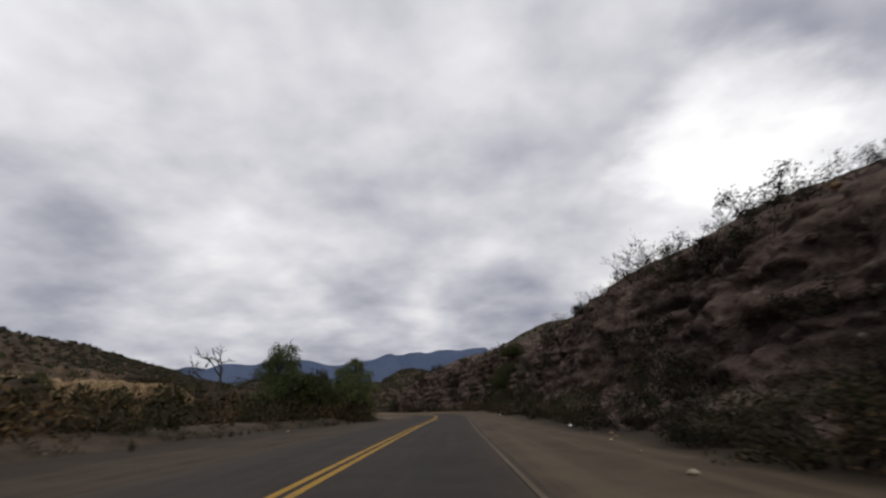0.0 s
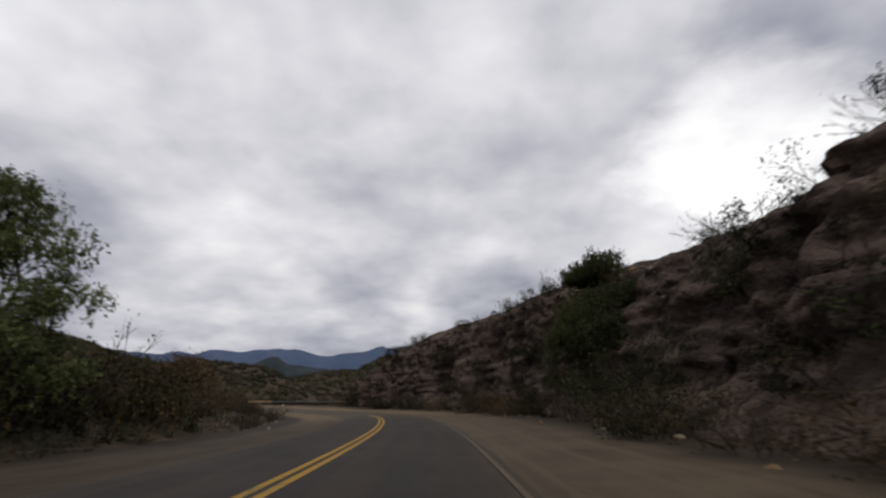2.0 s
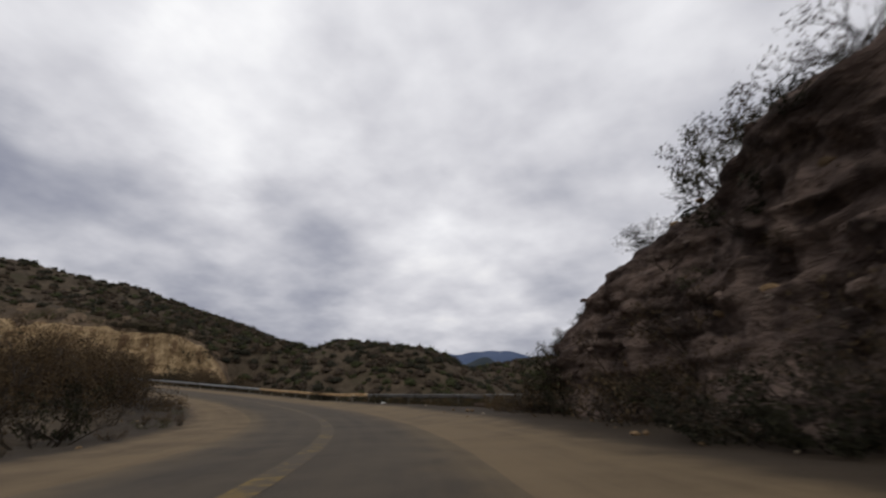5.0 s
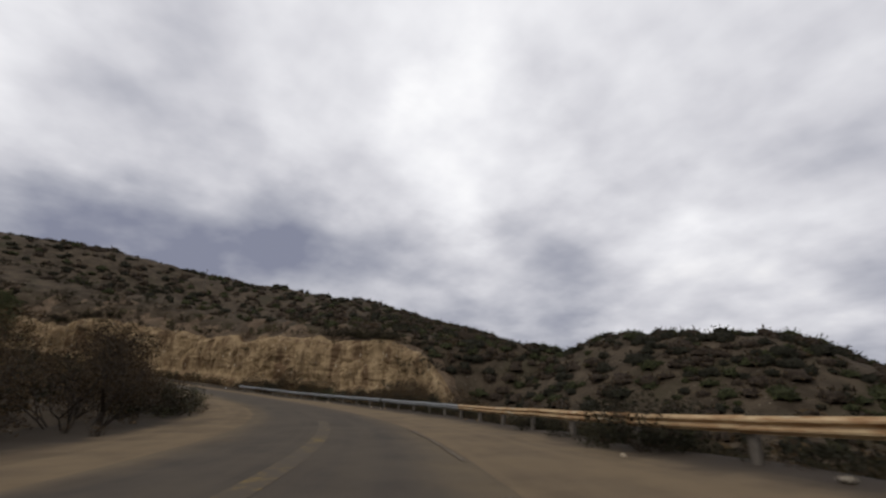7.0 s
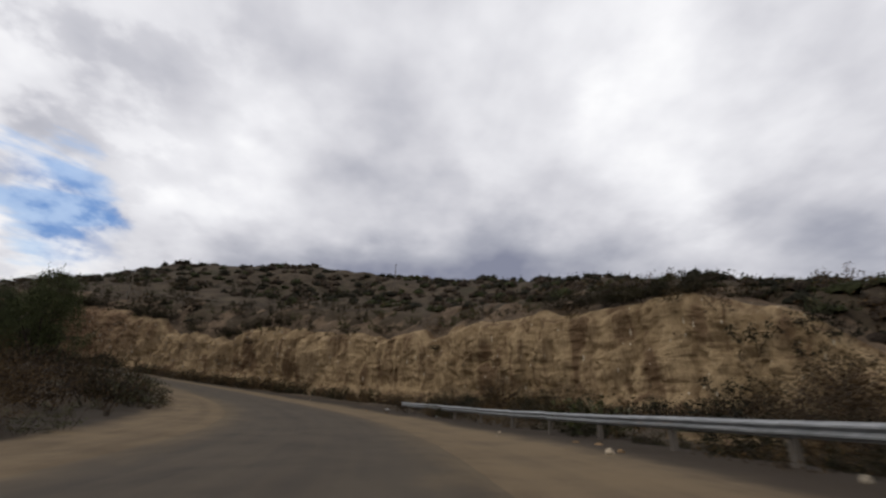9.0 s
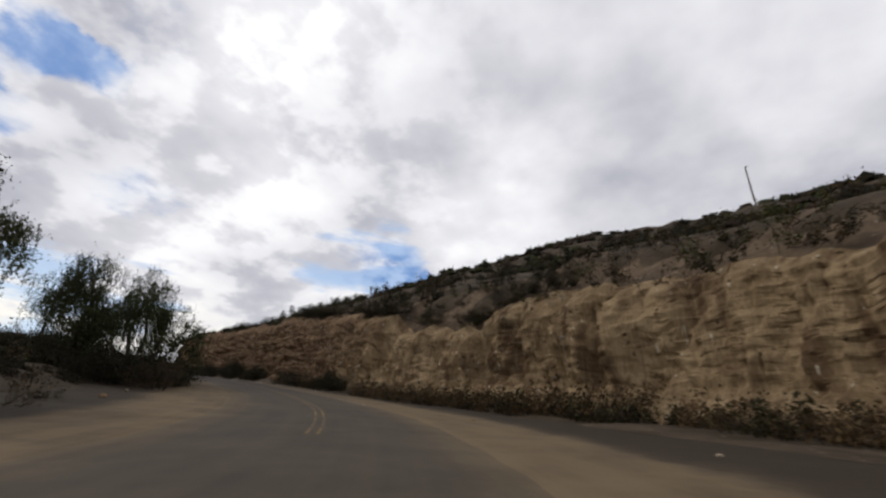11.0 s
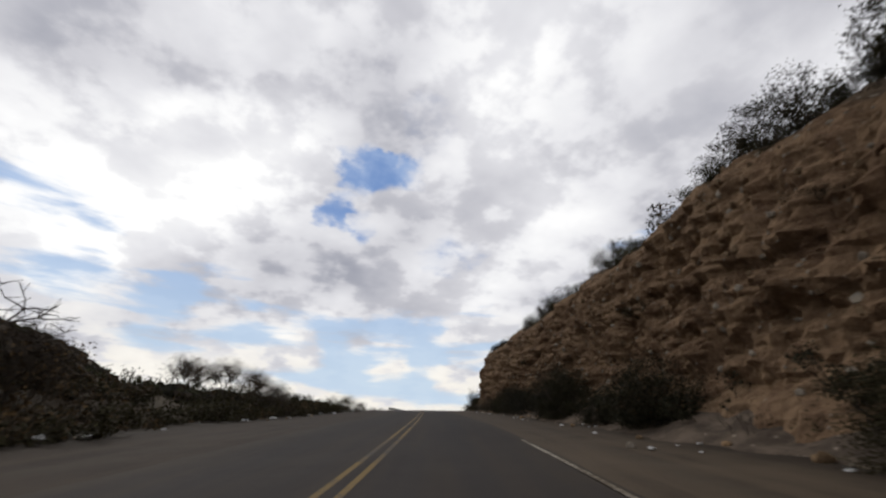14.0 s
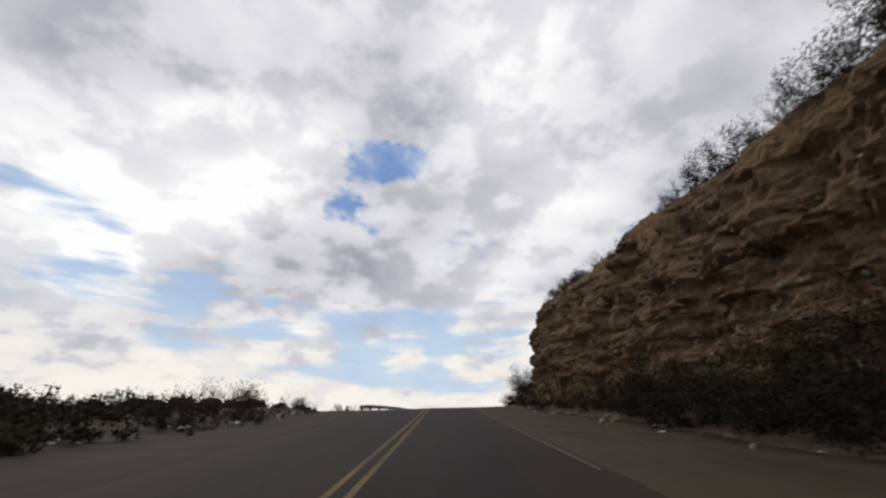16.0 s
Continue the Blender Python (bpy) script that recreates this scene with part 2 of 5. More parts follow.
def lane_surface(name, dark, light, dust, edge, tracks, rut, bend, verge, soil):
    """A surface worn along the road: the map's x is metres from the centre line, y metres along it."""
    m = bpy.data.materials.new(name)
    m.use_nodes = True
    k = Nodes(m.node_tree)
    shade = k.n["Principled BSDF"]
    lane = k.add("ShaderNodeUVMap")
    co = k.add("ShaderNodeTexCoord", "Object")
    grain, broad = k.noise(co, 26.0, 4, 0.65), k.noise(co, 0.5, 5, 0.6, 0.3)
    along = k.noise(k.vec("MULTIPLY", lane, (1.6, 0.045, 1)), 1.0, 5, 0.6, 0.2)
    colour = k.mix(k.remap(k.math("ADD", k.math("MULTIPLY", grain, 0.35), k.math("MULTIPLY", broad, 0.65)), 0.36, 0.64), dark, light)
    colour = k.mix(k.math("MULTIPLY", k.remap(along, 0.42, 0.62), rut), colour, dust)
    q = k.math("ABSOLUTE", k.add("ShaderNodeSeparateXYZ", 0, Vector=lane))
    blur = k.math("ADD", q, k.math("MULTIPLY", k.math("SUBTRACT", k.noise(co, 0.8, 6, 0.65), 0.5), 2.2))
    colour = k.mix(k.remap(blur, *edge), colour, dust)
    for centre, wide, rgb, amount in tracks:
        off = k.math("ABSOLUTE", k.math("SUBTRACT", q, centre))
        f = k.math("MULTIPLY", k.remap(off, wide, wide * 0.3), k.remap(k.noise(k.vec("MULTIPLY", lane, (1, 0.08, 1)), 1.3, 4), 0.3, 0.7, 0.2 * amount, amount))
        colour = k.mix(f, colour, rgb)
    # pale dust lies along the bend, from 250 to 445 metres
    y = k.math("ADD", k.add("ShaderNodeSeparateXYZ", 1, Vector=lane), k.math("MULTIPLY", k.noise(co, 0.06, 4), 30))
    f = k.math("MULTIPLY", k.remap(y, 225, 275), k.remap(y, 474, 440))
    f = k.math("MULTIPLY", f, k.remap(blur, 8.0, 6.5))
    bend = k.mix(k.remap(blur, 2.2, 4.0), bend, verge)
    colour = k.mix(k.remap(blur, 6.8, 8.8), colour, soil)
    colour = k.mix(k.math("MULTIPLY", f, k.remap(k.math("ADD", broad, k.math("MULTIPLY", along, 0.5)), 0.45, 1.0, 0.45, 1.0)), colour, k.mix(1.0, bend, k.mix(grain, (0.8, 0.8, 0.8), (1.2, 1.2, 1.2)), "MULTIPLY"))
    # road and dirt colours darken on the upper road, imitating dimness against bright cloud
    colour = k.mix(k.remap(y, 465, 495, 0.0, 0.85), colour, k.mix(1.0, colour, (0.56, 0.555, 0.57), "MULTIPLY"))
    k.put(shade.inputs["Base Color"], colour)
    shade.inputs["Roughness"].default_value = 0.88
    shade.inputs["Specular IOR Level"].default_value = 0.1
    b = k.n.new("ShaderNodeBump")
    b.inputs["Strength"].default_value, b.inputs["Distance"].default_value = 0.35, 0.02
    k.put(b.inputs["Height"], k.math("ADD", grain, broad))
    k.put(shade.inputs["Normal"], b.outputs[0])
    return m


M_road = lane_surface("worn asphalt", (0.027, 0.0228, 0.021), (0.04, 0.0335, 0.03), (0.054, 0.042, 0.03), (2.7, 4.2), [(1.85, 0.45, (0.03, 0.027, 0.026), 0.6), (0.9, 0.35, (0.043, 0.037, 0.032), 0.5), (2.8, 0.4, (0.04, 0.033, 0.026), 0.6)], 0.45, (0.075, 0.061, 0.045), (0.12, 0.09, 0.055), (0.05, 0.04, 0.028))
M_dirt = lane_surface("roadside dirt", (0.05, 0.037, 0.025), (0.084, 0.063, 0.042), (0.1, 0.075, 0.05), (30, 40), [(5.2, 0.6, (0.08, 0.063, 0.044), 0.5), (8.6, 1.4, (0.04, 0.03, 0.021), 0.75)], 0.6, (0.135, 0.1, 0.06), (0.145, 0.105, 0.062), (0.036, 0.027, 0.019))
# the same dirt, with the dimness of the left side put into its colours
M_dirt_dimmed = lane_surface("roadside dirt dimmed in colour", (0.033, 0.024, 0.017), (0.054, 0.04, 0.028), (0.062, 0.046, 0.032), (30, 40), [(5.2, 0.6, (0.048, 0.038, 0.028), 0.5), (8.6, 1.4, (0.028, 0.021, 0.015), 0.75)], 0.6, (0.135, 0.1, 0.06), (0.145, 0.105, 0.062), (0.034, 0.026, 0.018))
M_yellow = paint("worn yellow road paint", (0.30, 0.175, 0.03), ASPHALT, 0.6)
M_yellow_worn = paint("rubbed yellow road paint", (0.15, 0.103, 0.04), (0.072, 0.058, 0.042), 0.43, 2.5)
M_white = paint("worn white road paint", (0.125, 0.104, 0.077), (0.085, 0.066, 0.045), 0.45)
M_white_fresh = paint("pale road edge paint", (0.26, 0.235, 0.19), (0.085, 0.066, 0.045), 0.54)
M_yellow_dull = paint("dull yellow road paint", (0.15, 0.1, 0.036), ASPHALT, 0.52)
M_cliff = material("tan sandstone", (0.178, 0.122, 0.067), (0.35, 0.255, 0.148), 0.6, (1, 1, 0.22), bump=1.0, fine=11, stain=(0.125, 0.08, 0.046), stain_at=(0.47, 0.63), stain_scale=0.55, spots=(0.46, 0.40, 0.30), spot_scale=2.0, reach=0.25)


def redden(m, rgb0, rgb1, y0, y1):
    """The bed of rock changes to a redder one along the cutting."""
    k = Nodes(m.node_tree)
    shade = k.n["Principled BSDF"]
    tan_ = shade.inputs["Base Color"].links[0].from_socket
    co = k.add("ShaderNodeTexCoord", "Object")
    layers = k.noise(k.vec("MULTIPLY", co, (1, 1, 1.3)), 0.45, 6, 0.62, 0.5)
    grit = k.noise(co, 3.0, 5, 0.65)
    red = k.mix(k.remap(k.math("ADD", k.math("MULTIPLY", layers, 0.6), k.math("MULTIPLY", grit, 0.4)), 0.38, 0.62), rgb0, rgb1)
    y = k.math("ADD", k.add("ShaderNodeSeparateXYZ", 1, Vector=co), k.math("MULTIPLY", k.math("SUBTRACT", k.noise(co, 0.12, 4), 0.5), 22))
    k.put(shade.inputs["Base Color"], k.mix(k.remap(y, y1, y0, 0.0, 0.8), tan_, red))


redden(M_cliff, (0.085, 0.05, 0.032), (0.22, 0.142, 0.087), 124, 144)
M_dark_rock = material("dark brown rock", (0.056, 0.04, 0.034), (0.142, 0.103, 0.085), 0.5, (1, 1, 1.6), bump=0.9, fine=7, stain=(0.036, 0.026, 0.022), stain_at=(0.46, 0.62), stain_scale=0.4, spots=(0.15, 0.12, 0.10), spot_scale=1.3, reach=0.25)
M_talus = material("fallen gravelly earth", (0.052, 0.04, 0.031), (0.12, 0.093, 0.07), 1.2, bump=0.8, fine=9, stain=(0.045, 0.034, 0.026), stain_scale=0.4, spots=(0.24, 0.2, 0.16), spot_scale=3.5, reach=0.06)
M_stone = material("pale stone", (0.20, 0.17, 0.135), (0.40, 0.35, 0.28), 2.0, bump=0.5, random_tint=0.35)
M_dark_stone = material("brown stone", (0.115, 0.078, 0.048), (0.24, 0.17, 0.105), 2.0, bump=0.5, random_tint=0.35)
# distance haze is put into the bluish base colours of both backdrop ranges
M_mountain = material("far mountain with haze in its blue", (0.05, 0.07, 0.125), (0.072, 0.095, 0.155), 0.004, bump=0)
M_hill_far = material("far dark hill", (0.02, 0.027, 0.034), (0.036, 0.044, 0.05), 0.02, bump=0)
M_steel = material("galvanised steel", (0.12, 0.125, 0.13), (0.23, 0.235, 0.24), 2.0, (1, 1, 6), rough=0.5, bump=0.1, spec=0.5, stain=(0.20, 0.13, 0.08), stain_at=(0.6, 0.72), stain_scale=0.9)
# shade on the backlit rail panels is put into this base colour
M_rail_shaded = material("stained steel with shade in its colour", (0.045, 0.042, 0.04), (0.1, 0.095, 0.09), 2.0, (1, 1, 6), rough=0.6, bump=0.1, spec=0.3, stain=(0.07, 0.045, 0.03), stain_at=(0.55, 0.7), stain_scale=0.9)
M_rust = material("rusted steel", (0.24, 0.13, 0.06), (0.46, 0.34, 0.2), 1.5, (1, 1, 5), rough=0.8, bump=0.2, stain=(0.45, 0.40, 0.30), stain_at=(0.56, 0.68), stain_scale=0.8)
M_post = material("weathered post wood", (0.07, 0.06, 0.05), (0.15, 0.13, 0.11), 3.0, (4, 4, 0.5), bump=0.3)
M_bark = material("grey-brown bark", (0.03, 0.024, 0.019), (0.07, 0.057, 0.045), 3.0, (3, 3, 0.6), bump=0.5)
M_twig = material("dry twig", (0.022, 0.018, 0.015), (0.06, 0.05, 0.04), 5.0, bump=0, random_tint=0.3)
M_litter = material("white litter", (0.55, 0.55, 0.54), (0.78, 0.78, 0.76), 6.0, bump=0.1)
L_dark = leafy("dark scrub leaves", (0.015, 0.0145, 0.01), (0.034, 0.033, 0.02))
L_green = leafy("green scrub leaves", (0.025, 0.03, 0.014), (0.056, 0.062, 0.028))
L_dry = leafy("dry brown leaves", (0.027, 0.019, 0.013), (0.09, 0.064, 0.038))
L_sage = leafy("grey sage leaves", (0.032, 0.034, 0.024), (0.085, 0.087, 0.06))
B_dark = material("dark scrub mound", (0.014, 0.0135, 0.01), (0.037, 0.035, 0.024), 2.2, bump=1.0, fine=4, reach=0.25)
B_green = material("olive scrub mound", (0.02, 0.022, 0.011), (0.055, 0.058, 0.028), 2.2, bump=1.0, fine=4, reach=0.25)
B_dry = material("brown scrub mound", (0.028, 0.0215, 0.017), (0.072, 0.055, 0.041), 2.2, bump=1.0, fine=4, reach=0.25)
L_tree = leafy("fresh tree leaves", (0.036, 0.05, 0.02), (0.115, 0.134, 0.06), 0.15)
L_pepper = leafy("pepper tree leaves", (0.022, 0.029, 0.014), (0.07, 0.08, 0.038), 0.15)


# ---- helpers for meshes ----
def table(u, pairs):
    a = np.array(pairs, float)
    return np.interp(u, a[:, 0], a[:, 1])


def smooth(a, b, x):
    k = np.clip((x - a) / (b - a), 0, 1)
    return k * k * (3 - 2 * k)


def mesh_of(name, verts, faces, mat, shade_smooth=False):
    me = bpy.data.meshes.new(name)
    me.from_pydata(np.asarray(verts).tolist(), [], [list(map(int, f)) for f in faces])
    me.materials.append(mat)
    if shade_smooth:
        me.polygons.foreach_set("use_smooth", [True] * len(me.polygons))
    me.update()
    return me


def grid_mesh(name, pts, mat, shade_smooth=True):
    n, m = pts.shape[:2]
    idx = np.arange(n * m).reshape(n, m)
    faces = np.stack([idx[:-1, :-1], idx[:-1, 1:], idx[1:, 1:], idx[1:, :-1]], -1).reshape(-1, 4)
    return new(name, mesh_of(name, pts.reshape(-1, 3), faces, mat, shade_smooth))


def part(name, me, parent, label=""):
    ob = new(name, me)
    ob.parent = parent
    return tagged(ob, label)


def fbm(x, y, z=0.0, octaves=4):
    return np.array([noise.fractal(Vector((a, b, c)), 1.0, 2.0, octaves) for a, b, c in np.broadcast(x, y, z)]).reshape(np.broadcast(x, y, z).shape)


# ---- the road's line: station u, centre x, y, z ----
ROAD = [
    (-10, -3.52, -269.99, 1.00),
    (-6, -3.07, -161.99, 0.60),
    (-3, -2.73, -80.99, 0.30),
    (-1, -2.51, -26.99, 0.10),
    (0, -2.40, 0.01, 0.00),
    (1, -1.81, 27.81, -0.16),
    (2, -1.01, 54.74, -0.36),
    (3, -1.56, 80.77, -0.60),
    (4, -4.89, 105.79, -0.86),
    (5, -12.33, 128.91, -1.19),
    (6, -24.73, 148.81, -1.32),
    (7, -41.76, 164.08, -1.05),
    (8, -61.86, 174.43, -0.43),
    (9, -83.49, 179.60, 0.53),
    (10, -104.90, 178.65, 1.94),
    (11, -124.29, 171.63, 3.78),
    (12, -139.88, 159.43, 6.20),
    (13, -150.98, 143.81, 8.85),
    (14, -158.80, 126.55, 11.57),
    (15, -165.74, 109.02, 14.03),
    (16, -172.17, 91.43, 16.26),
    (17.5, -181.68, 64.56, 19.59),
    (18, -184.85, 55.61, 20.69),
    (18.5, -188.70, 46.73, 21.60),
    (19, -194.48, 38.85, 22.06),
    (19.5, -202.00, 32.59, 22.25),
    (20, -210.81, 28.34, 22.43),
    (21, -229.30, 23.46, 22.76),
    (22, -247.69, 18.70, 23.05),
    (24, -284.48, 9.18, 23.54),
    (28, -358.06, -9.86, 24.10),
]


def catmull(points, per):
    out = []
    p = np.array(points, float)
    for i in range(1, len(p) - 2):
        for j in range(per):
            f = j / per
            out.append(0.5 * (2 * p[i] + (p[i + 1] - p[i - 1]) * f + (2 * p[i - 1] - 5 * p[i] + 4 * p[i + 1] - p[i + 2]) * f * f + (3 * p[i] - p[i - 1] - 3 * p[i + 1] + p[i + 2]) * f ** 3))
    out.append(p[-2])
    return np.array(out)


LINE = catmull(ROAD, 24)
TAN = np.gradient(LINE[:, 1:3], axis=0)
TAN /= np.linalg.norm(TAN, axis=1)[:, None]
RIGHT = np.stack([TAN[:, 1], -TAN[:, 0]], 1)
BANK = [(-8, 0), (1, 0), (2, 0.02), (3, 0.055), (4, 0.06), (5.6, 0.055), (6.6, 0.055), (7.8, 0.03), (10, 0.0), (30, 0)]


# the dirt outside the bend swells up towards the guardrail
BERM = [(-8, 0), (5.4, 0), (6.0, 0.25), (6.8, 0.2), (7.4, 0.05), (8.2, 0.08), (9.2, 0.12), (10.2, 0), (30, 0)]


def at(u, q, h=0.0):
    """Place at station u, q metres to the right of the road's centre, h above it; the bend is banked."""
    u, q = np.asarray(u, float), np.asarray(q, float)
    c = [np.interp(u, LINE[:, 0], LINE[:, k]) for k in (1, 2, 3)]
    r = [np.interp(u, LINE[:, 0], RIGHT[:, k]) for k in (0, 1)]
    lift = table(u, BANK) * np.clip(q, -12, 14) + table(u, BERM) * smooth(4.6, 8.6, q)
    return np.stack(np.broadcast_arrays(c[0] + r[0] * q, c[1] + r[1] * q, c[2] + h + lift), -1)


# the cutting on the outer side: foot, crest, height of its face, slope above it
FOOT = [(-8, 10), (0, 9.8), (3, 9.6), (5, 10.5), (6.1, 11.5), (6.35, 11.2), (6.7, 10.0), (7.1, 9.0), (7.6, 8.4), (8.1, 8.7), (8.6, 9.4), (9.7, 10.0), (9.85, 31), (10.1, 30), (10.6, 26), (11.1, 24), (12, 20.5), (12.6, 15.5), (13.2, 11.8), (13.7, 11.3), (14.8, 9.2), (16, 9.3), (17.5, 9.5), (18.5, 8.2), (19.5, 7.2), (30, 9)]
CREST = [(-8, 20), (0, 19), (2.6, 18.5), (3.9, 19), (5, 16), (6.1, 15), (6.35, 26), (9.7, 30), (9.85, 36), (10.1, 35), (10.6, 31), (11.1, 29), (12, 25.5), (12.6, 20.5), (13.2, 16.5), (13.7, 16), (14.8, 13.8), (16, 13.8), (17.5, 13.8), (18.5, 12.2), (19.5, 11.2), (30, 13)]
HIGH = [(-8, 7), (0.3, 8.3), (0.8, 10), (1.5, 11.6), (2.15, 10.9), (2.35, 9.3), (2.6, 8.8), (3.0, 9.4), (3.5, 11.3), (3.9, 12.4), (5, 12.2), (5.5, 10.8), (5.9, 7), (6.1, 3.5), (6.27, -4), (9.72, -4), (9.9, 3.5), (10.05, 8.5), (10.3, 11.2), (10.7, 11.6), (11.3, 11.2), (11.6, 10.2), (12, 10.4), (12.55, 10.6), (12.72, 9.8), (12.86, 7.8), (13.25, 8.0), (13.5, 9.5), (13.9, 10.2), (14.4, 10.4), (14.8, 10.7), (16, 10.4), (19.6, 10.4), (20.2, 9), (20.8, 1), (30, 1)]
BACK = [(-8, 0.35), (5.8, 0.35), (6.3, 0.0), (9.8, 0.0), (10.3, 0.06), (10.9, 0.18), (11.5, 0.34), (12.2, 0.41), (14, 0.44), (16, 0.48), (18, 0.3), (20, 0.3), (20.8, 0.0), (30, 0.0)]
# a steeper strip of slope just above the face
STEEP = [(-8, 0), (9.9, 0.0), (10.25, 0.1), (10.5, 0.38), (10.9, 0.38), (12.5, 0.28), (12.8, 0.44), (13.3, 0.44), (13.6, 0.22), (14.2, 0.05), (14.6, 0.0), (30, 0.0)]
# x, y, half widths, height of the hills
HILLS = [(-83, 249, 33, 29, 17.4), (-101, 243, 13, 12, 2.5), (-176, 236, 30, 26, 1), (-12, 325, 36, 45, 20), (-55, 290, 24, 22, 13.5), (-40, 350, 50, 45, 11), (30, 430, 70, 60, 16), (-100, 12, 36, 42, 21), (-240, 165, 35, 40, 5), (70, 240, 40, 60, 10), (-250, 440, 140, 80, 4)]


def height(x, y):
    x, y = np.asarray(x, float), np.asarray(y, float)
    shape = x.shape
    p = np.stack([x.ravel(), y.ravel()], 1)
    near = np.empty(len(p), int)
    for i in range(0, len(p), 4000):
        near[i:i + 4000] = ((p[i:i + 4000, None] - LINE[None, ::2, 1:3]) ** 2).sum(-1).argmin(1) * 2
    near = np.minimum(near, len(LINE) - 1)
    off = p - LINE[near, 1:3]
    side = (off * RIGHT[near]).sum(1)
    far = np.linalg.norm(off, axis=1)
    u, zr = LINE[near, 0], LINE[near, 3]
    right, left = np.where(side > 0, far, 0), np.where(side < 0, far, 0)
    foot, crest, high, back = (table(u, t) for t in (FOOT, CREST, HIGH, BACK))
    z = zr * (1 - smooth(70, 260, far)) + table(u, BANK) * np.clip(np.where(side > 0, far, -far), -12, 14) * (1 - smooth(15, 40, far)) + table(u, BERM) * smooth(4.6, 8.6, right) * (1 - smooth(12, 30, far))
    z = z - 0.35 * (1 - smooth(11.5, 14, far))
    z = z + high * smooth(np.where(high > 0, np.maximum(crest - 1.0, foot + 2.6), foot + 0.2), np.where(high > 0, crest + 3.5, crest), right) * (1 - 0.8 * smooth(150, 500, far)) + (back * np.clip(right - crest, 0, 51) + table(u, STEEP) * np.clip(right - crest, 0, 7)) * (1 - smooth(90, 250, far))
    bank_up = table(u, [(-8, 0.3), (2, 0.6), (3.5, 1.4), (5, 1.2), (6, 0.5), (13, 0.6), (14.2, 1.6), (16, 1.2), (17.5, 0.4), (30, 0)])
    z = z + bank_up * smooth(9, 14, left) * (1 - smooth(18, 34, left)) - 0.05 * np.clip(left - 20, 0, 80)
    for hx, hy, sx, sy, hh in HILLS:
        z = z + hh * np.exp(-(((p[:, 0] - hx) / sx) ** 2 + ((p[:, 1] - hy) / sy) ** 2) ** 1.4) * smooth(12, 45, far)
    rise = smooth(14, 60, far)
    lumps = fbm(p[:, 0] * 0.035, p[:, 1] * 0.035, 3.0, 4)
    z = z + lumps * (0.1 + 1.5 * rise)
    return z.reshape(shape)


def axis(lo, hi, step, end):
    a, b, s, p, r = [], [], step, lo, hi
    while r - hi < end:
        s *= 1.22
        p, r = p - s, r + s
        a.append(p)
        b.append(r)
    return np.array(a[::-1] + list(np.arange(lo, hi + 0.1, step)) + b)


def lane_map(ob, q, along):
    """Metres from the centre line and along the road, for the wear of the lanes."""
    me = ob.data
    uv = me.uv_layers.new(name="lane")
    loops = np.empty(len(me.loops), int)
    me.loops.foreach_get("vertex_index", loops)
    uv.data.foreach_set("uv", np.stack([np.asarray(q).ravel()[loops], np.asarray(along).ravel()[loops]], 1).ravel())
    return ob


# ---- ground, road, shoulders ----
gx, gy = axis(-270, 90, 2.5, 4000), axis(-40, 340, 2.5, 4000)
GX, GY = np.meshgrid(gx, gy, indexing="ij")
GZ = height(GX, GY)
ground = tagged(grid_mesh("ground", np.stack([GX, GY, GZ], -1)[:, ::-1], M_ground), "dry brown earth with scattered scrub", "ground", kind="structure")


def ground_z(x, y):
    """Height of the ground sheet, between its grid points."""
    x, y = np.asarray(x, float), np.asarray(y, float)
    i = np.clip(np.searchsorted(gx, x) - 1, 0, len(gx) - 2)
    j = np.clip(np.searchsorted(gy, y) - 1, 0, len(gy) - 2)
    a, b = (x - gx[i]) / (gx[i + 1] - gx[i]), (y - gy[j]) / (gy[j + 1] - gy[j])
    return (GZ[i, j] * (1 - a) + GZ[i + 1, j] * a) * (1 - b) + (GZ[i, j + 1] * (1 - a) + GZ[i + 1, j + 1] * a) * b


US = np.arange(-5, 24, 0.025)
rows = []
for q in np.linspace(-3.85, 3.85, 15):
    edge = 0.18 * fbm(US * 6, 0 * US + (9 if q > 0 else 4), 0.0, 3) if abs(q) > 3.8 else 0
    rows.append(at(US, q + edge, 0.0 - 0.012 * abs(q) - (0.03 if abs(q) > 3.8 else 0)))
ALONG = np.concatenate([[0], np.cumsum(np.linalg.norm(np.diff(at(US, 0.0), axis=0), axis=1))])
lanes = np.linspace(-3.85, 3.85, 15)
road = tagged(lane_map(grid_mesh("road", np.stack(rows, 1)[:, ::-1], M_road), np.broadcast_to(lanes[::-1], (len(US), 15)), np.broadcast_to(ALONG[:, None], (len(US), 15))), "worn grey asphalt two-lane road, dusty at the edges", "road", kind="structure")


def shoulder(name, qs, mat, label):
    out = []
    for j, q in enumerate(qs):
        q = np.asarray(q) + 0 * US
        h = -0.055 + 0.05 * fbm(US * 9, q * 0.45, 1.0, 3) * smooth(3.6, 5.0, np.abs(q)) + 0.10 * smooth(6, 9, np.abs(q)) * fbm(US * 4, q * 0.2, 5.0, 3)
        out.append(at(US, q, h - (0.03 if j == 0 else 0) - (0.9 if j == len(qs) - 1 else 0)))
    pts = np.stack(out, 1)
    flip = slice(None) if qs[1][0] < 0 else slice(None, None, -1)
    offs = np.stack([np.asarray(q) + 0 * US for q in qs], 1)[:, flip]
    ob = lane_map(grid_mesh(name, pts[:, flip], mat), offs, np.broadcast_to(ALONG[:, None], offs.shape))
    return tagged(ob, label, "roadside", kind="structure")


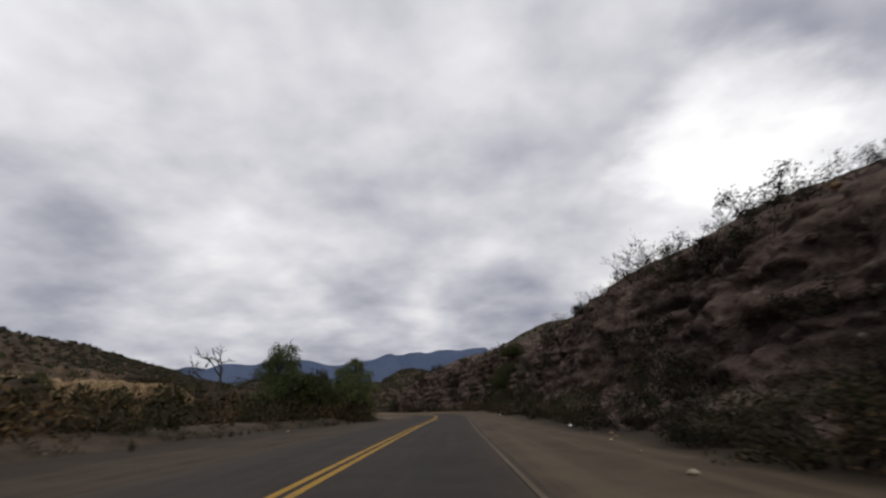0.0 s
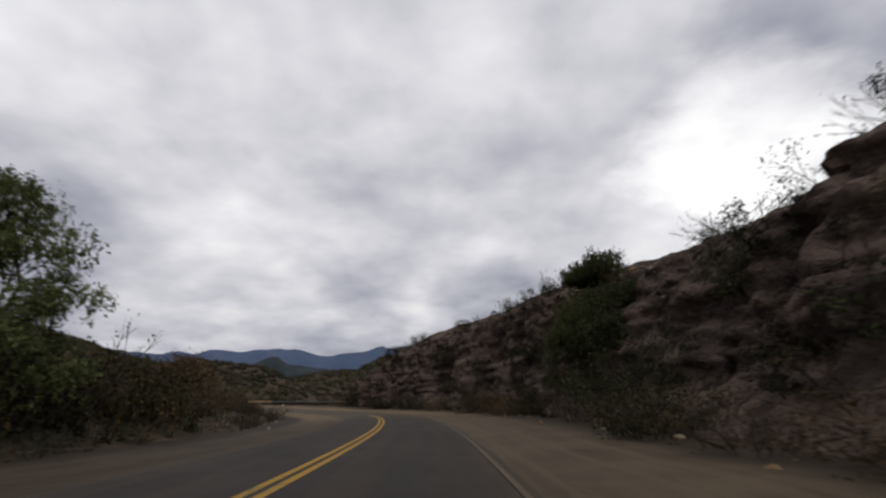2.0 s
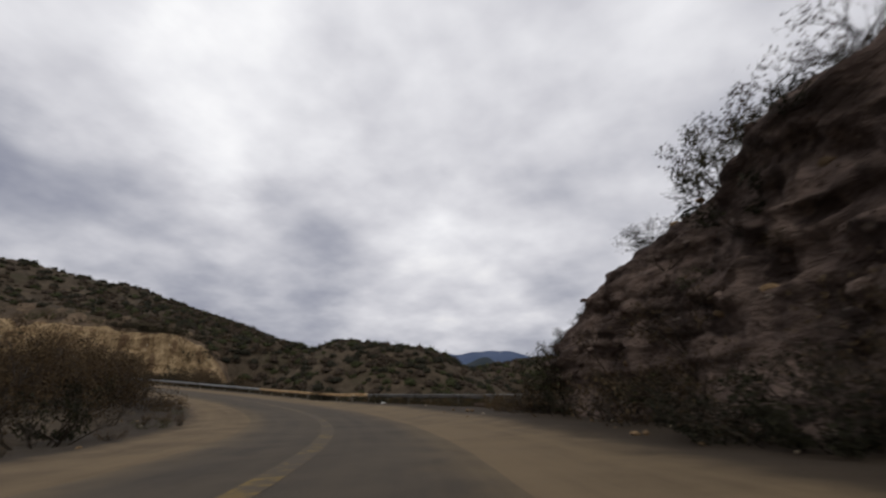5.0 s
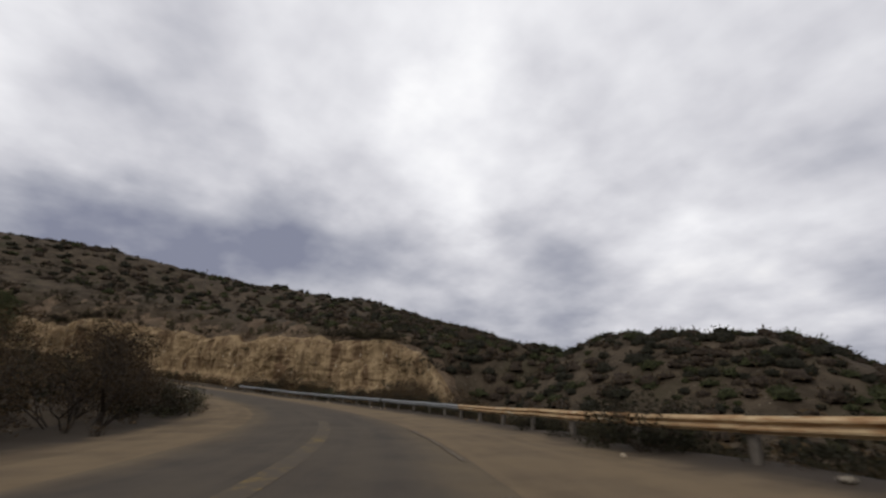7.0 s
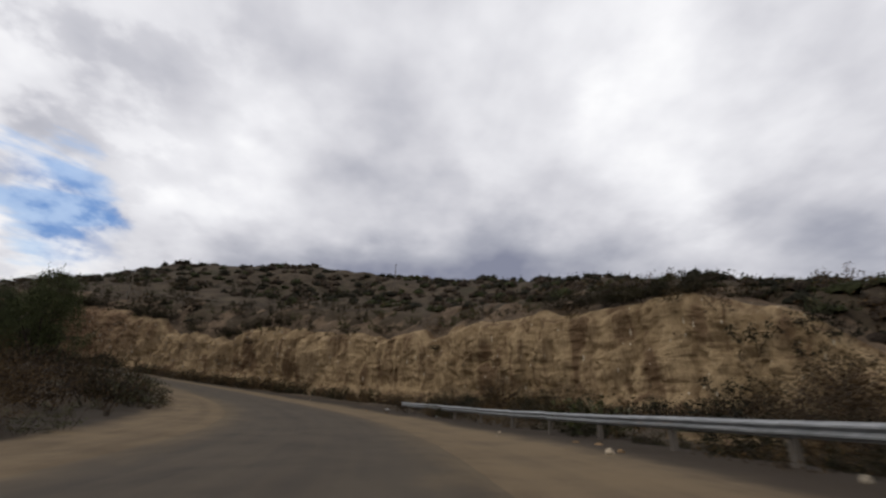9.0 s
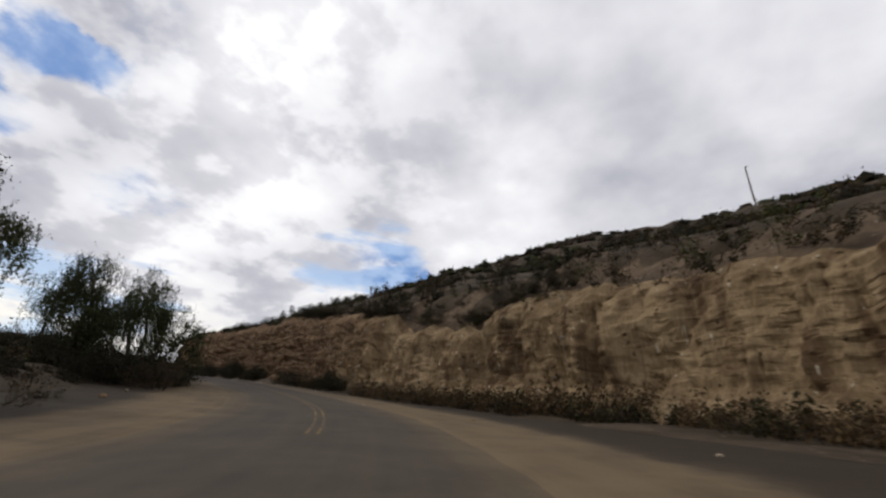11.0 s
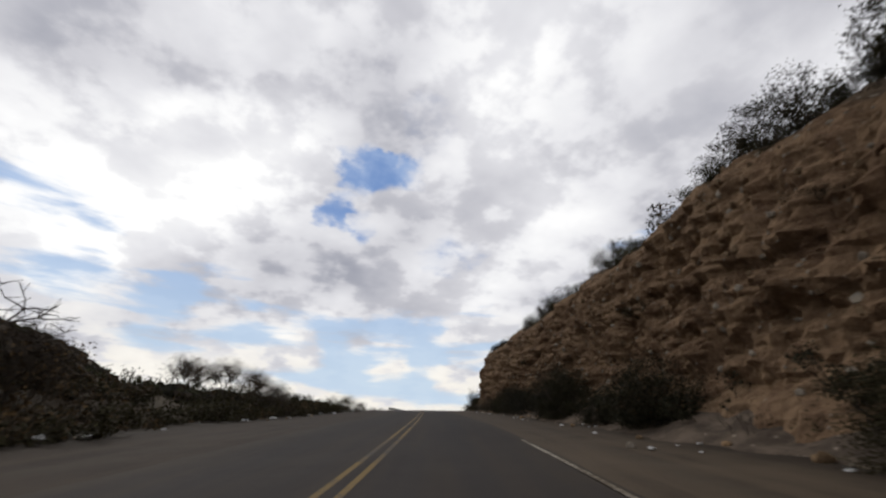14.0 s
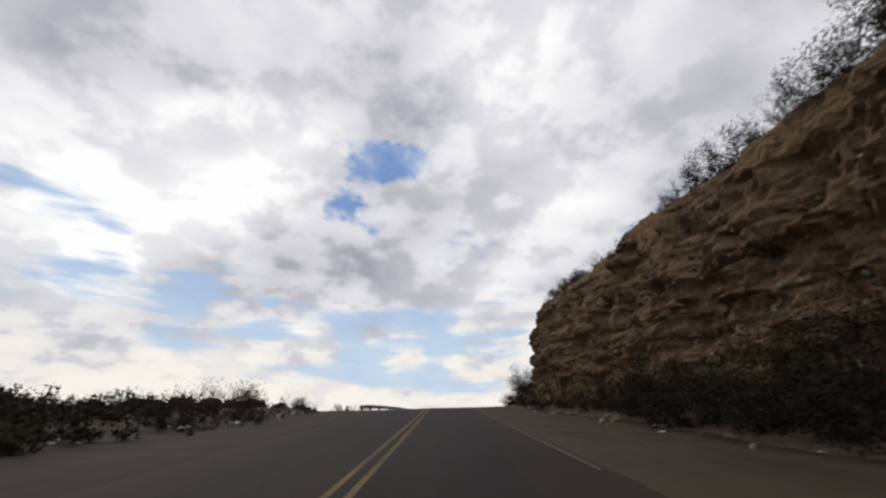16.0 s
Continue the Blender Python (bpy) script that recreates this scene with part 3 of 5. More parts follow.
right_end = np.minimum(table(US, FOOT) + 0.8, 12.6)
shoulder("shoulder_right", [3.6 + (right_end - 3.6) * f for f in (0, 0.05, 0.12, 0.2, 0.28, 0.36, 0.44, 0.52, 0.6, 0.68, 0.76, 0.84, 0.92, 0.96, 1.0)], M_dirt, "pale dusty dirt shoulder with pebbles")
shoulder("shoulder_left", [0 * US - 3.6 - 9.4 * f for f in (0, 0.05, 0.12, 0.2, 0.28, 0.36, 0.44, 0.52, 0.6, 0.68, 0.76, 0.84, 0.92, 0.96, 1.0)], M_dirt_dimmed, "brown dirt shoulder beside the road, dimmed in colour")


def lane_line(u0, u1, q, width, mat, label):
    us = np.arange(u0, u1, 0.02)
    cols = [at(us, q + d, 0.006 - 0.012 * abs(q + d)) for d in (width / 2, 0, -width / 2)]
    return tagged(grid_mesh("lane_line", np.stack(cols, 1), mat), label, "lane line", kind="structure")


for q in (-0.14, 0.14):
    lane_line(-5, 4.2, q, 0.15, M_yellow, "worn yellow centre line on asphalt")
    lane_line(11.6, 22, q, 0.10, M_yellow_dull, "worn yellow centre line on asphalt")
lane_line(4.2, 8.2, 0.0, 0.5, M_yellow_worn, "rubbed faint yellow centre line on asphalt")
for u0, u1 in ((-5, 3.4), (6.9, 7.3), (7.45, 7.9), (12.4, 14.75), (16.4, 22)):
    lane_line(u0, u1, 3.55, 0.10, M_white_fresh if 12 < u0 < 15 else M_white, "worn white edge line on asphalt")


# ---- cuttings ----
def face_profile(w, sheer):
    """How far back the face lies at height w of 1: scree at the foot, a steep face, a rounded crest."""
    steep = np.interp(w, [0, 0.22, 0.5, 0.9, 1.0], [0, 0.58, 0.64, 0.76, 1.0])
    return np.interp(w, [0, 0.16, 0.5, 0.86, 1.0], [0, 0.34, 0.5, 0.68, 1.0]) * (1 - sheer) + steep * sheer


def cutting(name, u0, u1, step, rows, mat, label, above, above_label, faceted, notch, rough, flutes, ledges, lumps):
    """A cut face swept along the road. step, flutes, ledges and lumps are tables over the stations."""
    us, s = [u0], [0.0]
    speed = np.linalg.norm(np.diff(LINE[:, 1:4], axis=0), axis=1) / np.diff(LINE[:, 0])
    while us[-1] < u1:
        d = float(table(us[-1], step))
        us.append(us[-1] + d / np.interp(us[-1], LINE[:-1, 0], speed))
        s.append(s[-1] + d)
    us, s = np.array(us), np.array(s)
    foot, crest, high, back = (table(us, t) for t in (FOOT, CREST, HIGH, BACK))
    flutes, ledges, lumps = (table(us, t) for t in (flutes, ledges, lumps))
    # the crest line wavers
    high = high * (1 + 0.07 * fbm(s * 0.12, 2.0, 0.0, 3)) + 0.5 * fbm(s * 0.35, 7.0, 0.0, 3)
    foot = foot + 0.8 * fbm(s * 0.1, 11.0, 0.0, 3)
    gully = smooth(0.12, 0.5, np.abs(fbm(s * 0.13, 17.0, 0.0, 4))) * table(us, notch)
    high, crest = high - 1.5 * gully, crest + 0.5 * gully
    cols = []
    for w in np.linspace(-0.06, 1, rows):
        q, h = foot + (crest - foot) * face_profile(w, table(us, [(9, 0), (9.7, 1), (12.4, 1), (13.4, 0)])), high * w
        face = np.sin(np.pi * np.clip(w, 0, 1)) ** 0.5
        n1 = fbm(s * 0.16, h * 0.10, 1.0, 4)
        n2 = np.abs(fbm(s * 0.33 + 0.4 * fbm(s * 0.3, h * 0.3, 9.0, 2), h * 0.06, 4.0, 3))
        n3 = fbm(s * 0.1, h * 1.1 + 0.03 * s, 8.0, 3)
        n4 = fbm(s * 0.7, h * 0.8, 12.0, 5)
        n6 = fbm(s * 1.9, h * 1.7, 33.0, 3)
        n7 = np.abs(fbm(s * 0.85, h * 0.07, 41.0, 2))
        n8 = fbm(s * 3.6, h * 3.3, 51.0, 3)
        n5 = np.abs(fbm(s * 0.35, h * 0.5, 21.0, 3))
        d = face * (rough * n1 + 0.85 * flutes * n2 + 0.4 * flutes * n7 + ledges * np.tanh(2.5 * n3) + lumps * n4 - lumps * 0.5 * n5 + 0.7 * lumps * n6 + 0.35 * lumps * n8)
        cols.append(at(us, q - d, h + 0.2 * n4 * face))
    pts = np.stack(cols, 1)
    tagged(grid_mesh(name, pts[:, ::-1], mat, not faceted), label, "cliff", kind="structure")
    # the slope above the crest
    top = [cols[-1]]
    backs = (0.6, 1.3, 2.2, 3.3, 4.6, 6.2, 8.0, 9.5)
    for back_q in backs:
        h = high + back * back_q + table(us, STEEP) * min(back_q, 7) + 0.4 * fbm(s * 0.45, back_q * 0.6, 3.0, 4) - (1.8 if back_q == backs[-1] else 0)
        top.append(at(us, crest + back_q, h))
    tagged(grid_mesh(name + "_slope", np.stack(top, 1)[:, ::-1], above), above_label, "slope", kind="structure")
    return us, pts


HILL_FACE = cutting("hillside_cutting", -3, 6.32, [(0, 0.3)], 60, M_dark_rock, "steep dark brown rocky hillside with scrub", M_dark_rock, "dark stony slope above the rocky hillside", False, [(0, 0)], 1.6, [(0, 0.3)], [(0, 0.4)], [(0, 0.6)])
SAND_FACE = cutting("sandstone_cutting", 9.72, 20.9, [(12, 0.33), (12.8, 0.2), (17, 0.2), (18, 0.33)], 72, M_cliff, "eroded tan sandstone road cutting with vertical flutes", M_slope, "brown stony slope above the sandstone face", True, [(10.7, 0.15), (11, 0.8), (12.5, 0.6), (14, 0.4), (15, 0.2)], 1.1, [(12.6, 2.4), (13.4, 2.3), (14.2, 1.7), (14.8, 0.9)], [(12.6, 0.05), (13.4, 0.05), (14.0, 0.1), (14.8, 0.32)], [(12.6, 0.26), (13.2, 0.3), (14.0, 0.34), (14.8, 0.5)])


def talus(u0, u1, label):
    """A low bank of fallen earth and gravel against the foot of the face."""
    us = np.arange(u0, u1, 0.012)
    foot, rise = table(us, FOOT), 0.9 + 0.5 * fbm(us * 3.0, 3.0, 0.0, 3)
    rise = rise * smooth(u0, u0 + 0.4, us) * smooth(u1, u1 - 0.4, us)
    cols = []
    for f in np.linspace(0, 1, 12):
        q = foot - 1.7 + 3.9 * f + 0.25 * fbm(us * 8, f * 3, 5.0, 3)
        h = -0.12 + rise * smooth(0, 1, f) * 1.2 + 0.16 * fbm(us * 14, f * 5, 2.0, 4) * smooth(0, 0.3, f)
        cols.append(at(us, q, h))
    return tagged(grid_mesh("talus", np.stack(cols, 1)[:, ::-1], M_talus), label, "earth bank", kind="structure")


talus(12.3, 18.8, "grey-brown bank of fallen earth and gravel at the foot of the cutting")


def surface(u, q):
    """Place on the ground, the shoulders or the cutting's face."""
    foot, crest, high, back = (float(table(u, t)) for t in (FOOT, CREST, HIGH, BACK))
    p = at(u, q, 0.0)
    if q > foot - 0.3 and high > 2 and q < crest + 6:
        if q < crest:
            g = (q - foot) / (crest - foot)
            w = np.interp(g, [0, 0.34, 0.5, 0.68, 1.0], [0, 0.16, 0.5, 0.86, 1.0])
            p[2] += high * max(0.0, w)
        else:
            p[2] += high + back * (q - crest) + float(table(u, STEEP)) * min(q - crest, 7)
        return p
    if -12.4 < q < min(foot, 12):
        p[2] -= 0.06
        return p
    p[2] = ground_z(p[0], p[1])
    return p


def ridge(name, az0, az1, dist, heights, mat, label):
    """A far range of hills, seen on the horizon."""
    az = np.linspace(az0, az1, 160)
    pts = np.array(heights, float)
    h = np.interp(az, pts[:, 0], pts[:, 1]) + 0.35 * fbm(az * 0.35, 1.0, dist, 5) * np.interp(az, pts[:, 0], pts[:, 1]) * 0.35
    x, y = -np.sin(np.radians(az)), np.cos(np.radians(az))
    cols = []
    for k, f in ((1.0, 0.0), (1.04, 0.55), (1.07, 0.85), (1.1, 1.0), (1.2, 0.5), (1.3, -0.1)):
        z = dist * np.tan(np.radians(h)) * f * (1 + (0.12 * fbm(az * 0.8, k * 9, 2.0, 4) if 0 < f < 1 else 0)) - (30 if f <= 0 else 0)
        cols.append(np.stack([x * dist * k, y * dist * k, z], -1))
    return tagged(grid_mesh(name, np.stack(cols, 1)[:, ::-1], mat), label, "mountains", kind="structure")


ridge("mountains_backdrop", -40, 75, 3000, [(-40, 3.5), (-12, 6.4), (-2, 7.0), (5, 6.7), (9, 5.8), (13, 5.4), (18, 6.0), (26, 5.2), (40, 4.6), (75, 4)], M_mountain, "mountain range on the horizon, haze painted into its blue colour")
ridge("hills_backdrop", -35, 60, 1300, [(-35, 3.2), (0, 3.0), (12, 3.4), (15.5, 4.1), (17.6, 4.7), (20, 4.1), (24, 3.4), (60, 3.5)], M_hill_far, "dark scrub-covered hills far off")


# ---- plants ----
rng = np.random.default_rng(7)


def sticks(segments):
    """Tapered three-sided sticks from rows of (start, end, radius, radius)."""
    verts, faces = [], []
    for a, b, ra, rb in segments:
        a, b = np.array(a, float), np.array(b, float)
        d = b - a
        d /= np.linalg.norm(d) + 1e-9
        s = np.cross(d, (0.3, 0.9, 0.2))
        s /= np.linalg.norm(s) + 1e-9
        t = np.cross(d, s)
        n = len(verts)
        for c, r in ((a, ra), (b, rb)):
            for k in range(3):
                w = 2.094 * k
                verts.append(c + r * (math.cos(w) * s + math.sin(w) * t))
        faces += [(n, n + 1, n + 4, n + 3), (n + 1, n + 2, n + 5, n + 4), (n + 2, n, n + 3, n + 5)]
    return verts, faces


def leaves(centres, size, flat=0.0, hang=0.0):
    """A small pointed leaf at every centre, turned at random."""
    c = np.asarray(centres, float)
    n = len(c)
    a = rng.normal(size=(n, 3))
    a[:, 2] = a[:, 2] * (1 - flat) - hang
    a /= np.linalg.norm(a, axis=1)[:, None]
    b = np.cross(a, rng.normal(size=(n, 3)))
    b /= np.linalg.norm(b, axis=1)[:, None]
    s = size * rng.uniform(0.6, 1.4, (n, 1))
    v = np.stack([c - a * s, c + a * s * 0.7 + b * s * 0.45, c + a * s * 0.6 - b * s * 0.45], 1).reshape(-1, 3)
    return v, np.arange(n * 3).reshape(n, 3)


def branches(stems, spread, tall, depth, thick):
    """Stems that fork upwards; gives the segments and the tips."""
    segs, tips = [], []

    def grow(p, d, length, r, level):
        e = p + d * length
        segs.append((p, e, r, r * 0.6))
        if level == 0:
            tips.append(e)
            return
        for _ in range(2 if level > 1 else 3):
            n = d + rng.normal(size=3) * 0.42
            n[2] = abs(n[2]) * 0.9 + 0.12
            grow(e, n / np.linalg.norm(n), length * rng.uniform(0.6, 0.85), r * 0.6, level - 1)
    for k in range(stems):
        w = 2 * math.pi * (k + rng.uniform()) / stems
        d = np.array([math.cos(w) * spread, math.sin(w) * spread, tall])
        grow(np.array([0.08 * math.cos(w), 0.08 * math.sin(w), -0.15]), d / np.linalg.norm(d), rng.uniform(0.32, 0.5), thick, depth)
    return segs, tips


KINDS = {
    "dark": (L_dark, 2800, 0.034, 0.12, 12, 3), "green": (L_green, 2300, 0.035, 0.13, 10, 3),
    "dry": (L_dry, 1400, 0.03, 0.15, 12, 3), "sage": (L_sage, 1300, 0.036, 0.12, 10, 3),
    "bare": (L_dry, 160, 0.022, 0.1, 9, 4)}
LEAF_MATS = [L_dark, L_green, L_dry, L_sage, M_twig]


def shrub_shape(kind, light, far=False):
    """Twigs and leaves of a shrub about 1.6 m wide and 1.2 m high, at the origin."""
    leaf, count, size, fuzz, stems, depth = KINDS[kind]
    if light:
        count, size, stems, depth = int(count * 0.34), size * 1.5, 5 if kind != "bare" else 9, 2 if kind != "bare" else 3
    if far:
        count, size, stems, depth = int(count * 0.3), size * 1.8, 4, 1
    segs, tips = branches(stems, rng.uniform(0.7, 1.1), rng.uniform(0.7, 1.2), depth, 0.022)
    if light:
        grown = 1.6 if far else 1.25
        segs = [(np.array(a) * grown, np.array(b) * grown, ra, rb) for a, b, ra, rb in segs]
        tips = [p * grown for p in tips]
        fuzz = fuzz * (1.35 if far else 1.0)
    tips = np.array(tips)
    c = tips[rng.integers(len(tips), size=count)] + np.clip(rng.normal(size=(count, 3)), -1.2, 1.2) * fuzz
    if kind != "bare":
        # leaves low down, so that the shrub closes towards the ground
        low = rng.uniform(size=count) < (0.45 if kind != "dry" else 0.3)
        c[low] *= np.array([0.92, 0.92, 0.45]) * rng.uniform(0.6, 1.0, (low.sum(), 1))
    c[:, 2] = np.abs(c[:, 2]) + 0.02
    return sticks(segs), leaves(c, size), leaf


def shrub(kind):
    top = new("shrub")
    twigs, crown, leaf = shrub_shape(kind, False)
    part("stem", mesh_of("stem", *twigs, M_twig), top)
    part("foliage", mesh_of("foliage", *crown, leaf), top)
    return top


def weed_shape():
    """A tuft of dead stalks with seed heads."""
    segs = []
    for _ in range(40):
        w, lean = rng.uniform(0, 6.28), rng.uniform(0.05, 0.6)
        d = np.array([math.cos(w) * lean, math.sin(w) * lean, 1.0]) * rng.uniform(0.25, 0.7)
        base = np.array([rng.normal() * 0.1, rng.normal() * 0.1, -0.03])
        segs.append((base, base + d, 0.01, 0.004))
    c = np.array([s[1] for s in segs])[rng.integers(40, size=90)] + rng.normal(size=(90, 3)) * 0.06
    c[:, 2] = np.abs(c[:, 2])
    return sticks(segs), leaves(c, 0.04), L_dry


LABELS = {
    "dark": "dark green chaparral shrub with dense small leaves",
    "green": "olive green leafy shrub on dry ground",
    "dry": "dry brown shrub with thin leaves",
    "sage": "grey-green sagebrush in dry dirt",
    "bare": "bare grey leafless shrub of thin twigs"}
MODELS = {kind: [shrub(kind) for _ in range(3)] for kind in KINDS}
LIGHT = {kind: [shrub_shape(kind, True) for _ in range(4)] for kind in KINDS}
FAR = {kind: [shrub_shape(kind, True, True) for _ in range(4)] for kind in KINDS}
LIGHT["weed"] = FAR["weed"] = [weed_shape() for _ in range(3)]
USED = set()


def plant(kind, place, size, group, tall=1.0):
    """A shrub of the given size, sunk a little into the ground."""
    n = int(rng.integers(len(MODELS[kind])))
    model = MODELS[kind][n]
    m = Matrix.LocRotScale(Vector((place[0], place[1], place[2] - 0.06 * size)), Euler((rng.normal() * 0.08, rng.normal() * 0.08, rng.uniform(0, 6.28))), Vector((size, size, size * tall)))
    ob = copy_thing(model, m) if (kind, n) in USED else model
    USED.add((kind, n))
    ob.matrix_basis = m
    return tagged(ob, LABELS[kind], "shrub", group=group)


def pick(weights):
    names = list(weights)
    p = np.array([weights[k] for k in names], float)
    return names[rng.choice(len(names), p=p / p.sum())]


def spots(count, u0, u1, q0, q1):
    """Stations and offsets; an offset may be a function of the station."""
    for _ in range(count):
        u = rng.uniform(u0, u1)
        a, b = (f(u) if callable(f) else f for f in (q0, q1))
        yield u, rng.uniform(min(a, b), max(a, b))


def sow(count, u0, u1, q0, q1, weights, s0, s1, group, tall=1.0):
    """Single shrubs that can be told apart."""
    for u, q in spots(count, u0, u1, q0, q1):
        plant(pick(weights), surface(u, q), rng.uniform(s0, s1), group, tall * rng.uniform(0.8, 1.2))


def thicket(count, u0, u1, q0, q1, weights, s0, s1, label, tall=1.0, models=None):
    """Brush too dense to count, joined into one mesh."""
    vs, fs, ms, n = [], [], [], 0
    for u, q in spots(count, u0, u1, q0, q1):
        p, kind = surface(u, q), pick(weights)
        s = rng.uniform(s0, s1)
        stock = (models or LIGHT)[kind]
        twigs, crown, leaf = stock[int(rng.integers(len(stock)))]
        w = rng.uniform(0, 6.28)
        turn = np.array([[math.cos(w), -math.sin(w), 0], [math.sin(w), math.cos(w), 0], [0, 0, 1]])
        scale = np.array([s, s, s * tall * rng.uniform(0.8, 1.25)])
        for (v, f), mat in ((twigs, M_twig), (crown, leaf)):
            vs.append((np.asarray(v) * scale) @ turn.T + p - np.array([0, 0, 0.06 * s]))
            fs += [tuple(int(i) + n for i in face) for face in f]
            ms += [LEAF_MATS.index(mat)] * len(f)
            n += len(v)
    me = bpy.data.meshes.new("brush")
    me.from_pydata(np.concatenate(vs).tolist(), [], fs)
    for mat in LEAF_MATS:
        me.materials.append(mat)
    me.polygons.foreach_set("material_index", ms)
    me.update()
    return tagged(new("brush", me), label, "brush", kind="stuff")


foot_at, crest_at = (lambda u: float(table(u, FOOT))), (lambda u: float(table(u, CREST)))

# scrub of the dark hillside
sow(30, 0.2, 6.05, lambda u: crest_at(u) - 0.6, lambda u: crest_at(u) + 0.8, {"dark": 3, "green": 1, "bare": 6}, 0.5, 1.2, "scrub on the hillside crest")
sow(40, -0.2, 6.1, lambda u: foot_at(u) - 1.4, lambda u: foot_at(u) + 0.8, {"dark": 4, "dry": 5, "bare": 2}, 0.9, 2.0, "scrub at the foot of the hillside")
thicket(290, -0.6, 6.05, lambda u: foot_at(u) - 0.8, lambda u: crest_at(u) - 0.8, {"dark": 4, "dry": 6, "bare": 3, "green": 0.5}, 0.8, 2.0, "dense dark brown brush covering the hillside")
for u, q, s in ((2.75, 12.6, 2.2), (2.9, 11.8, 2.2), (3.15, 12.2, 2.4), (2.6, 14.0, 2.0), (3.7, 17.5, 2.0), (2.35, 14.2, 1.3), (5.6, 14.6, 2.2), (6.0, 12.4, 2.4), (6.12, 14.6, 1.8)):
    plant("green" if u < 5 else "dark", surface(u, q), s, "scrub on the hillside", 1.15)
for u, s, kind in ((2.05, 1.5, "dark"), (2.58, 1.0, "bare"), (5.15, 1.5, "bare"), (5.3, 1.7, "dark"), (5.42, 1.5, "bare"), (5.55, 1.6, "dark"), (5.68, 1.4, "bare"), (5.8, 1.5, "dark"), (3.55, 1.5, "dark"), (3.62, 1.8, "bare"), (4.2, 1.6, "bare"), (4.7, 1.4, "dark")):
    plant(kind, surface(u, crest_at(u) - 0.1), s, "scrub on the hillside crest", 1.1)
# scrub of the sandstone cutting
for u, s in ((10.3, 2.0), (10.36, 2.4), (10.42, 2.0), (10.47, 2.3), (10.53, 2.0), (10.6, 2.2), (10.68, 1.8), (10.76, 2.0), (10.85, 1.6), (12.55, 2.0), (12.62, 1.8), (12.7, 1.7), (12.78, 1.9), (12.86, 1.6), (12.95, 1.6)):
    plant("dark", surface(u, crest_at(u) + 0.6), s, "scrub on the cutting's crest", 0.95)
sow(60, 12.4, 19.2, lambda u: crest_at(u) - 0.8, lambda u: crest_at(u) + 1.2, {"dark": 5, "green": 3, "bare": 2, "sage": 1}, 0.4, 0.95, "scrub on the cutting's crest")
thicket(110, 12.6, 19.8, lambda u: crest_at(u) - 0.6, lambda u: crest_at(u) + (6 if u < 14 else 4), {"dark": 5, "green": 2, "dry": 3}, 0.4, 1.0, "dark green scrub along the top of the cutting")
thicket(120, 10.0, 12.8, lambda u: crest_at(u) - 1.6, lambda u: crest_at(u) + 12, {"dark": 4, "green": 1.5, "dry": 5}, 0.7, 1.7, "dark scrub above the sandstone face", models=FAR)
thicket(130, 12.3, 14.6, lambda u: crest_at(u) - 1.0, lambda u: crest_at(u) + 9, {"dark": 4, "dry": 5, "green": 1}, 0.35, 0.9, "dark and brown clumps of scrub on the stony slope above the cutting")
thicket(120, 12.6, 16.8, lambda u: crest_at(u) + 3, lambda u: crest_at(u) + 26, {"dark": 5, "green": 2, "dry": 3}, 0.9, 2.0, "dark scrub on the slope above the cutting", models=FAR)
thicket(150, 10.0, 13.2, lambda u: foot_at(u) - 4.5, lambda u: foot_at(u) + 0.8, {"dark": 2, "dry": 9}, 0.8, 1.8, "brown and dark brush at the foot of the sandstone face", models=FAR)
thicket(60, 11.5, 13.4, lambda u: foot_at(u) - 2.4, lambda u: foot_at(u) + 0.6, {"dry": 8, "dark": 1.5}, 0.7, 1.6, "brown brush along the foot of the sandstone face")
sow(24, 13.0, 19.2, lambda u: foot_at(u) - 1.2, lambda u: foot_at(u) + 1.0, {"dark": 8, "dry": 2, "bare": 1}, 0.5, 2.3, "scrub at the foot of the cutting")
thicket(34, 13.0, 19.6, lambda u: foot_at(u) - 0.8, lambda u: foot_at(u) + 1.2, {"dark": 8, "dry": 2, "bare": 1}, 0.5, 1.5, "dark brush along the foot of the cutting")
for u, q, s in ((13.85, 10.6, 2.0), (14.95, 9.0, 2.0), (17.05, 9.6, 2.0), (19.0, 7.0, 1.6), (19.2, 6.8, 1.3)):
    plant("dark", surface(u, q), s, "scrub at the foot of the cutting", 1.0)
for u, q, s in ((14.34, 15.0, 1.7), (14.41, 14.8, 2.1), (14.47, 14.6, 1.7), (14.66, 14.4, 1.7), (14.73, 14.2, 1.6), (14.8, 14.2, 1.8), (14.9, 14.0, 1.4), (15.05, 13.9, 1.0), (15.5, 13.9, 1.3), (15.62, 14.0, 1.5), (15.75, 13.9, 1.2), (16.1, 13.9, 1.3), (16.3, 13.9, 1.1), (16.45, 13.9, 1.5), (16.5, 14.0, 1.6), (16.62, 13.9, 1.3), (16.7, 13.8, 1.1), (16.85, 13.8, 1.4), (16.95, 13.8, 1.3), (17.1, 13.8, 1.2), (17.3, 13.8, 1.0), (17.7, 13.6, 1.1), (13.6, 16.0, 2.4), (13.52, 16.4, 2.0), (13.7, 16.2, 1.9), (13.2, 16.6, 1.8), (13.85, 16.0, 1.6), (13.95, 15.9, 1.4)):
    plant("dark" if s > 1.25 else "bare", surface(u, q), s, "scrub on the cutting's crest", 1.0)
for u, q, s in ((13.95, 9.6, 2.0), (14.1, 9.2, 2.2), (14.25, 9.4, 2.0), (16.9, 9.2, 2.0), (17.3, 9.2, 2.0)):
    plant("dark" if s > 2.05 else "dry", surface(u, q), s, "scrub at the foot of the cutting", 1.0)
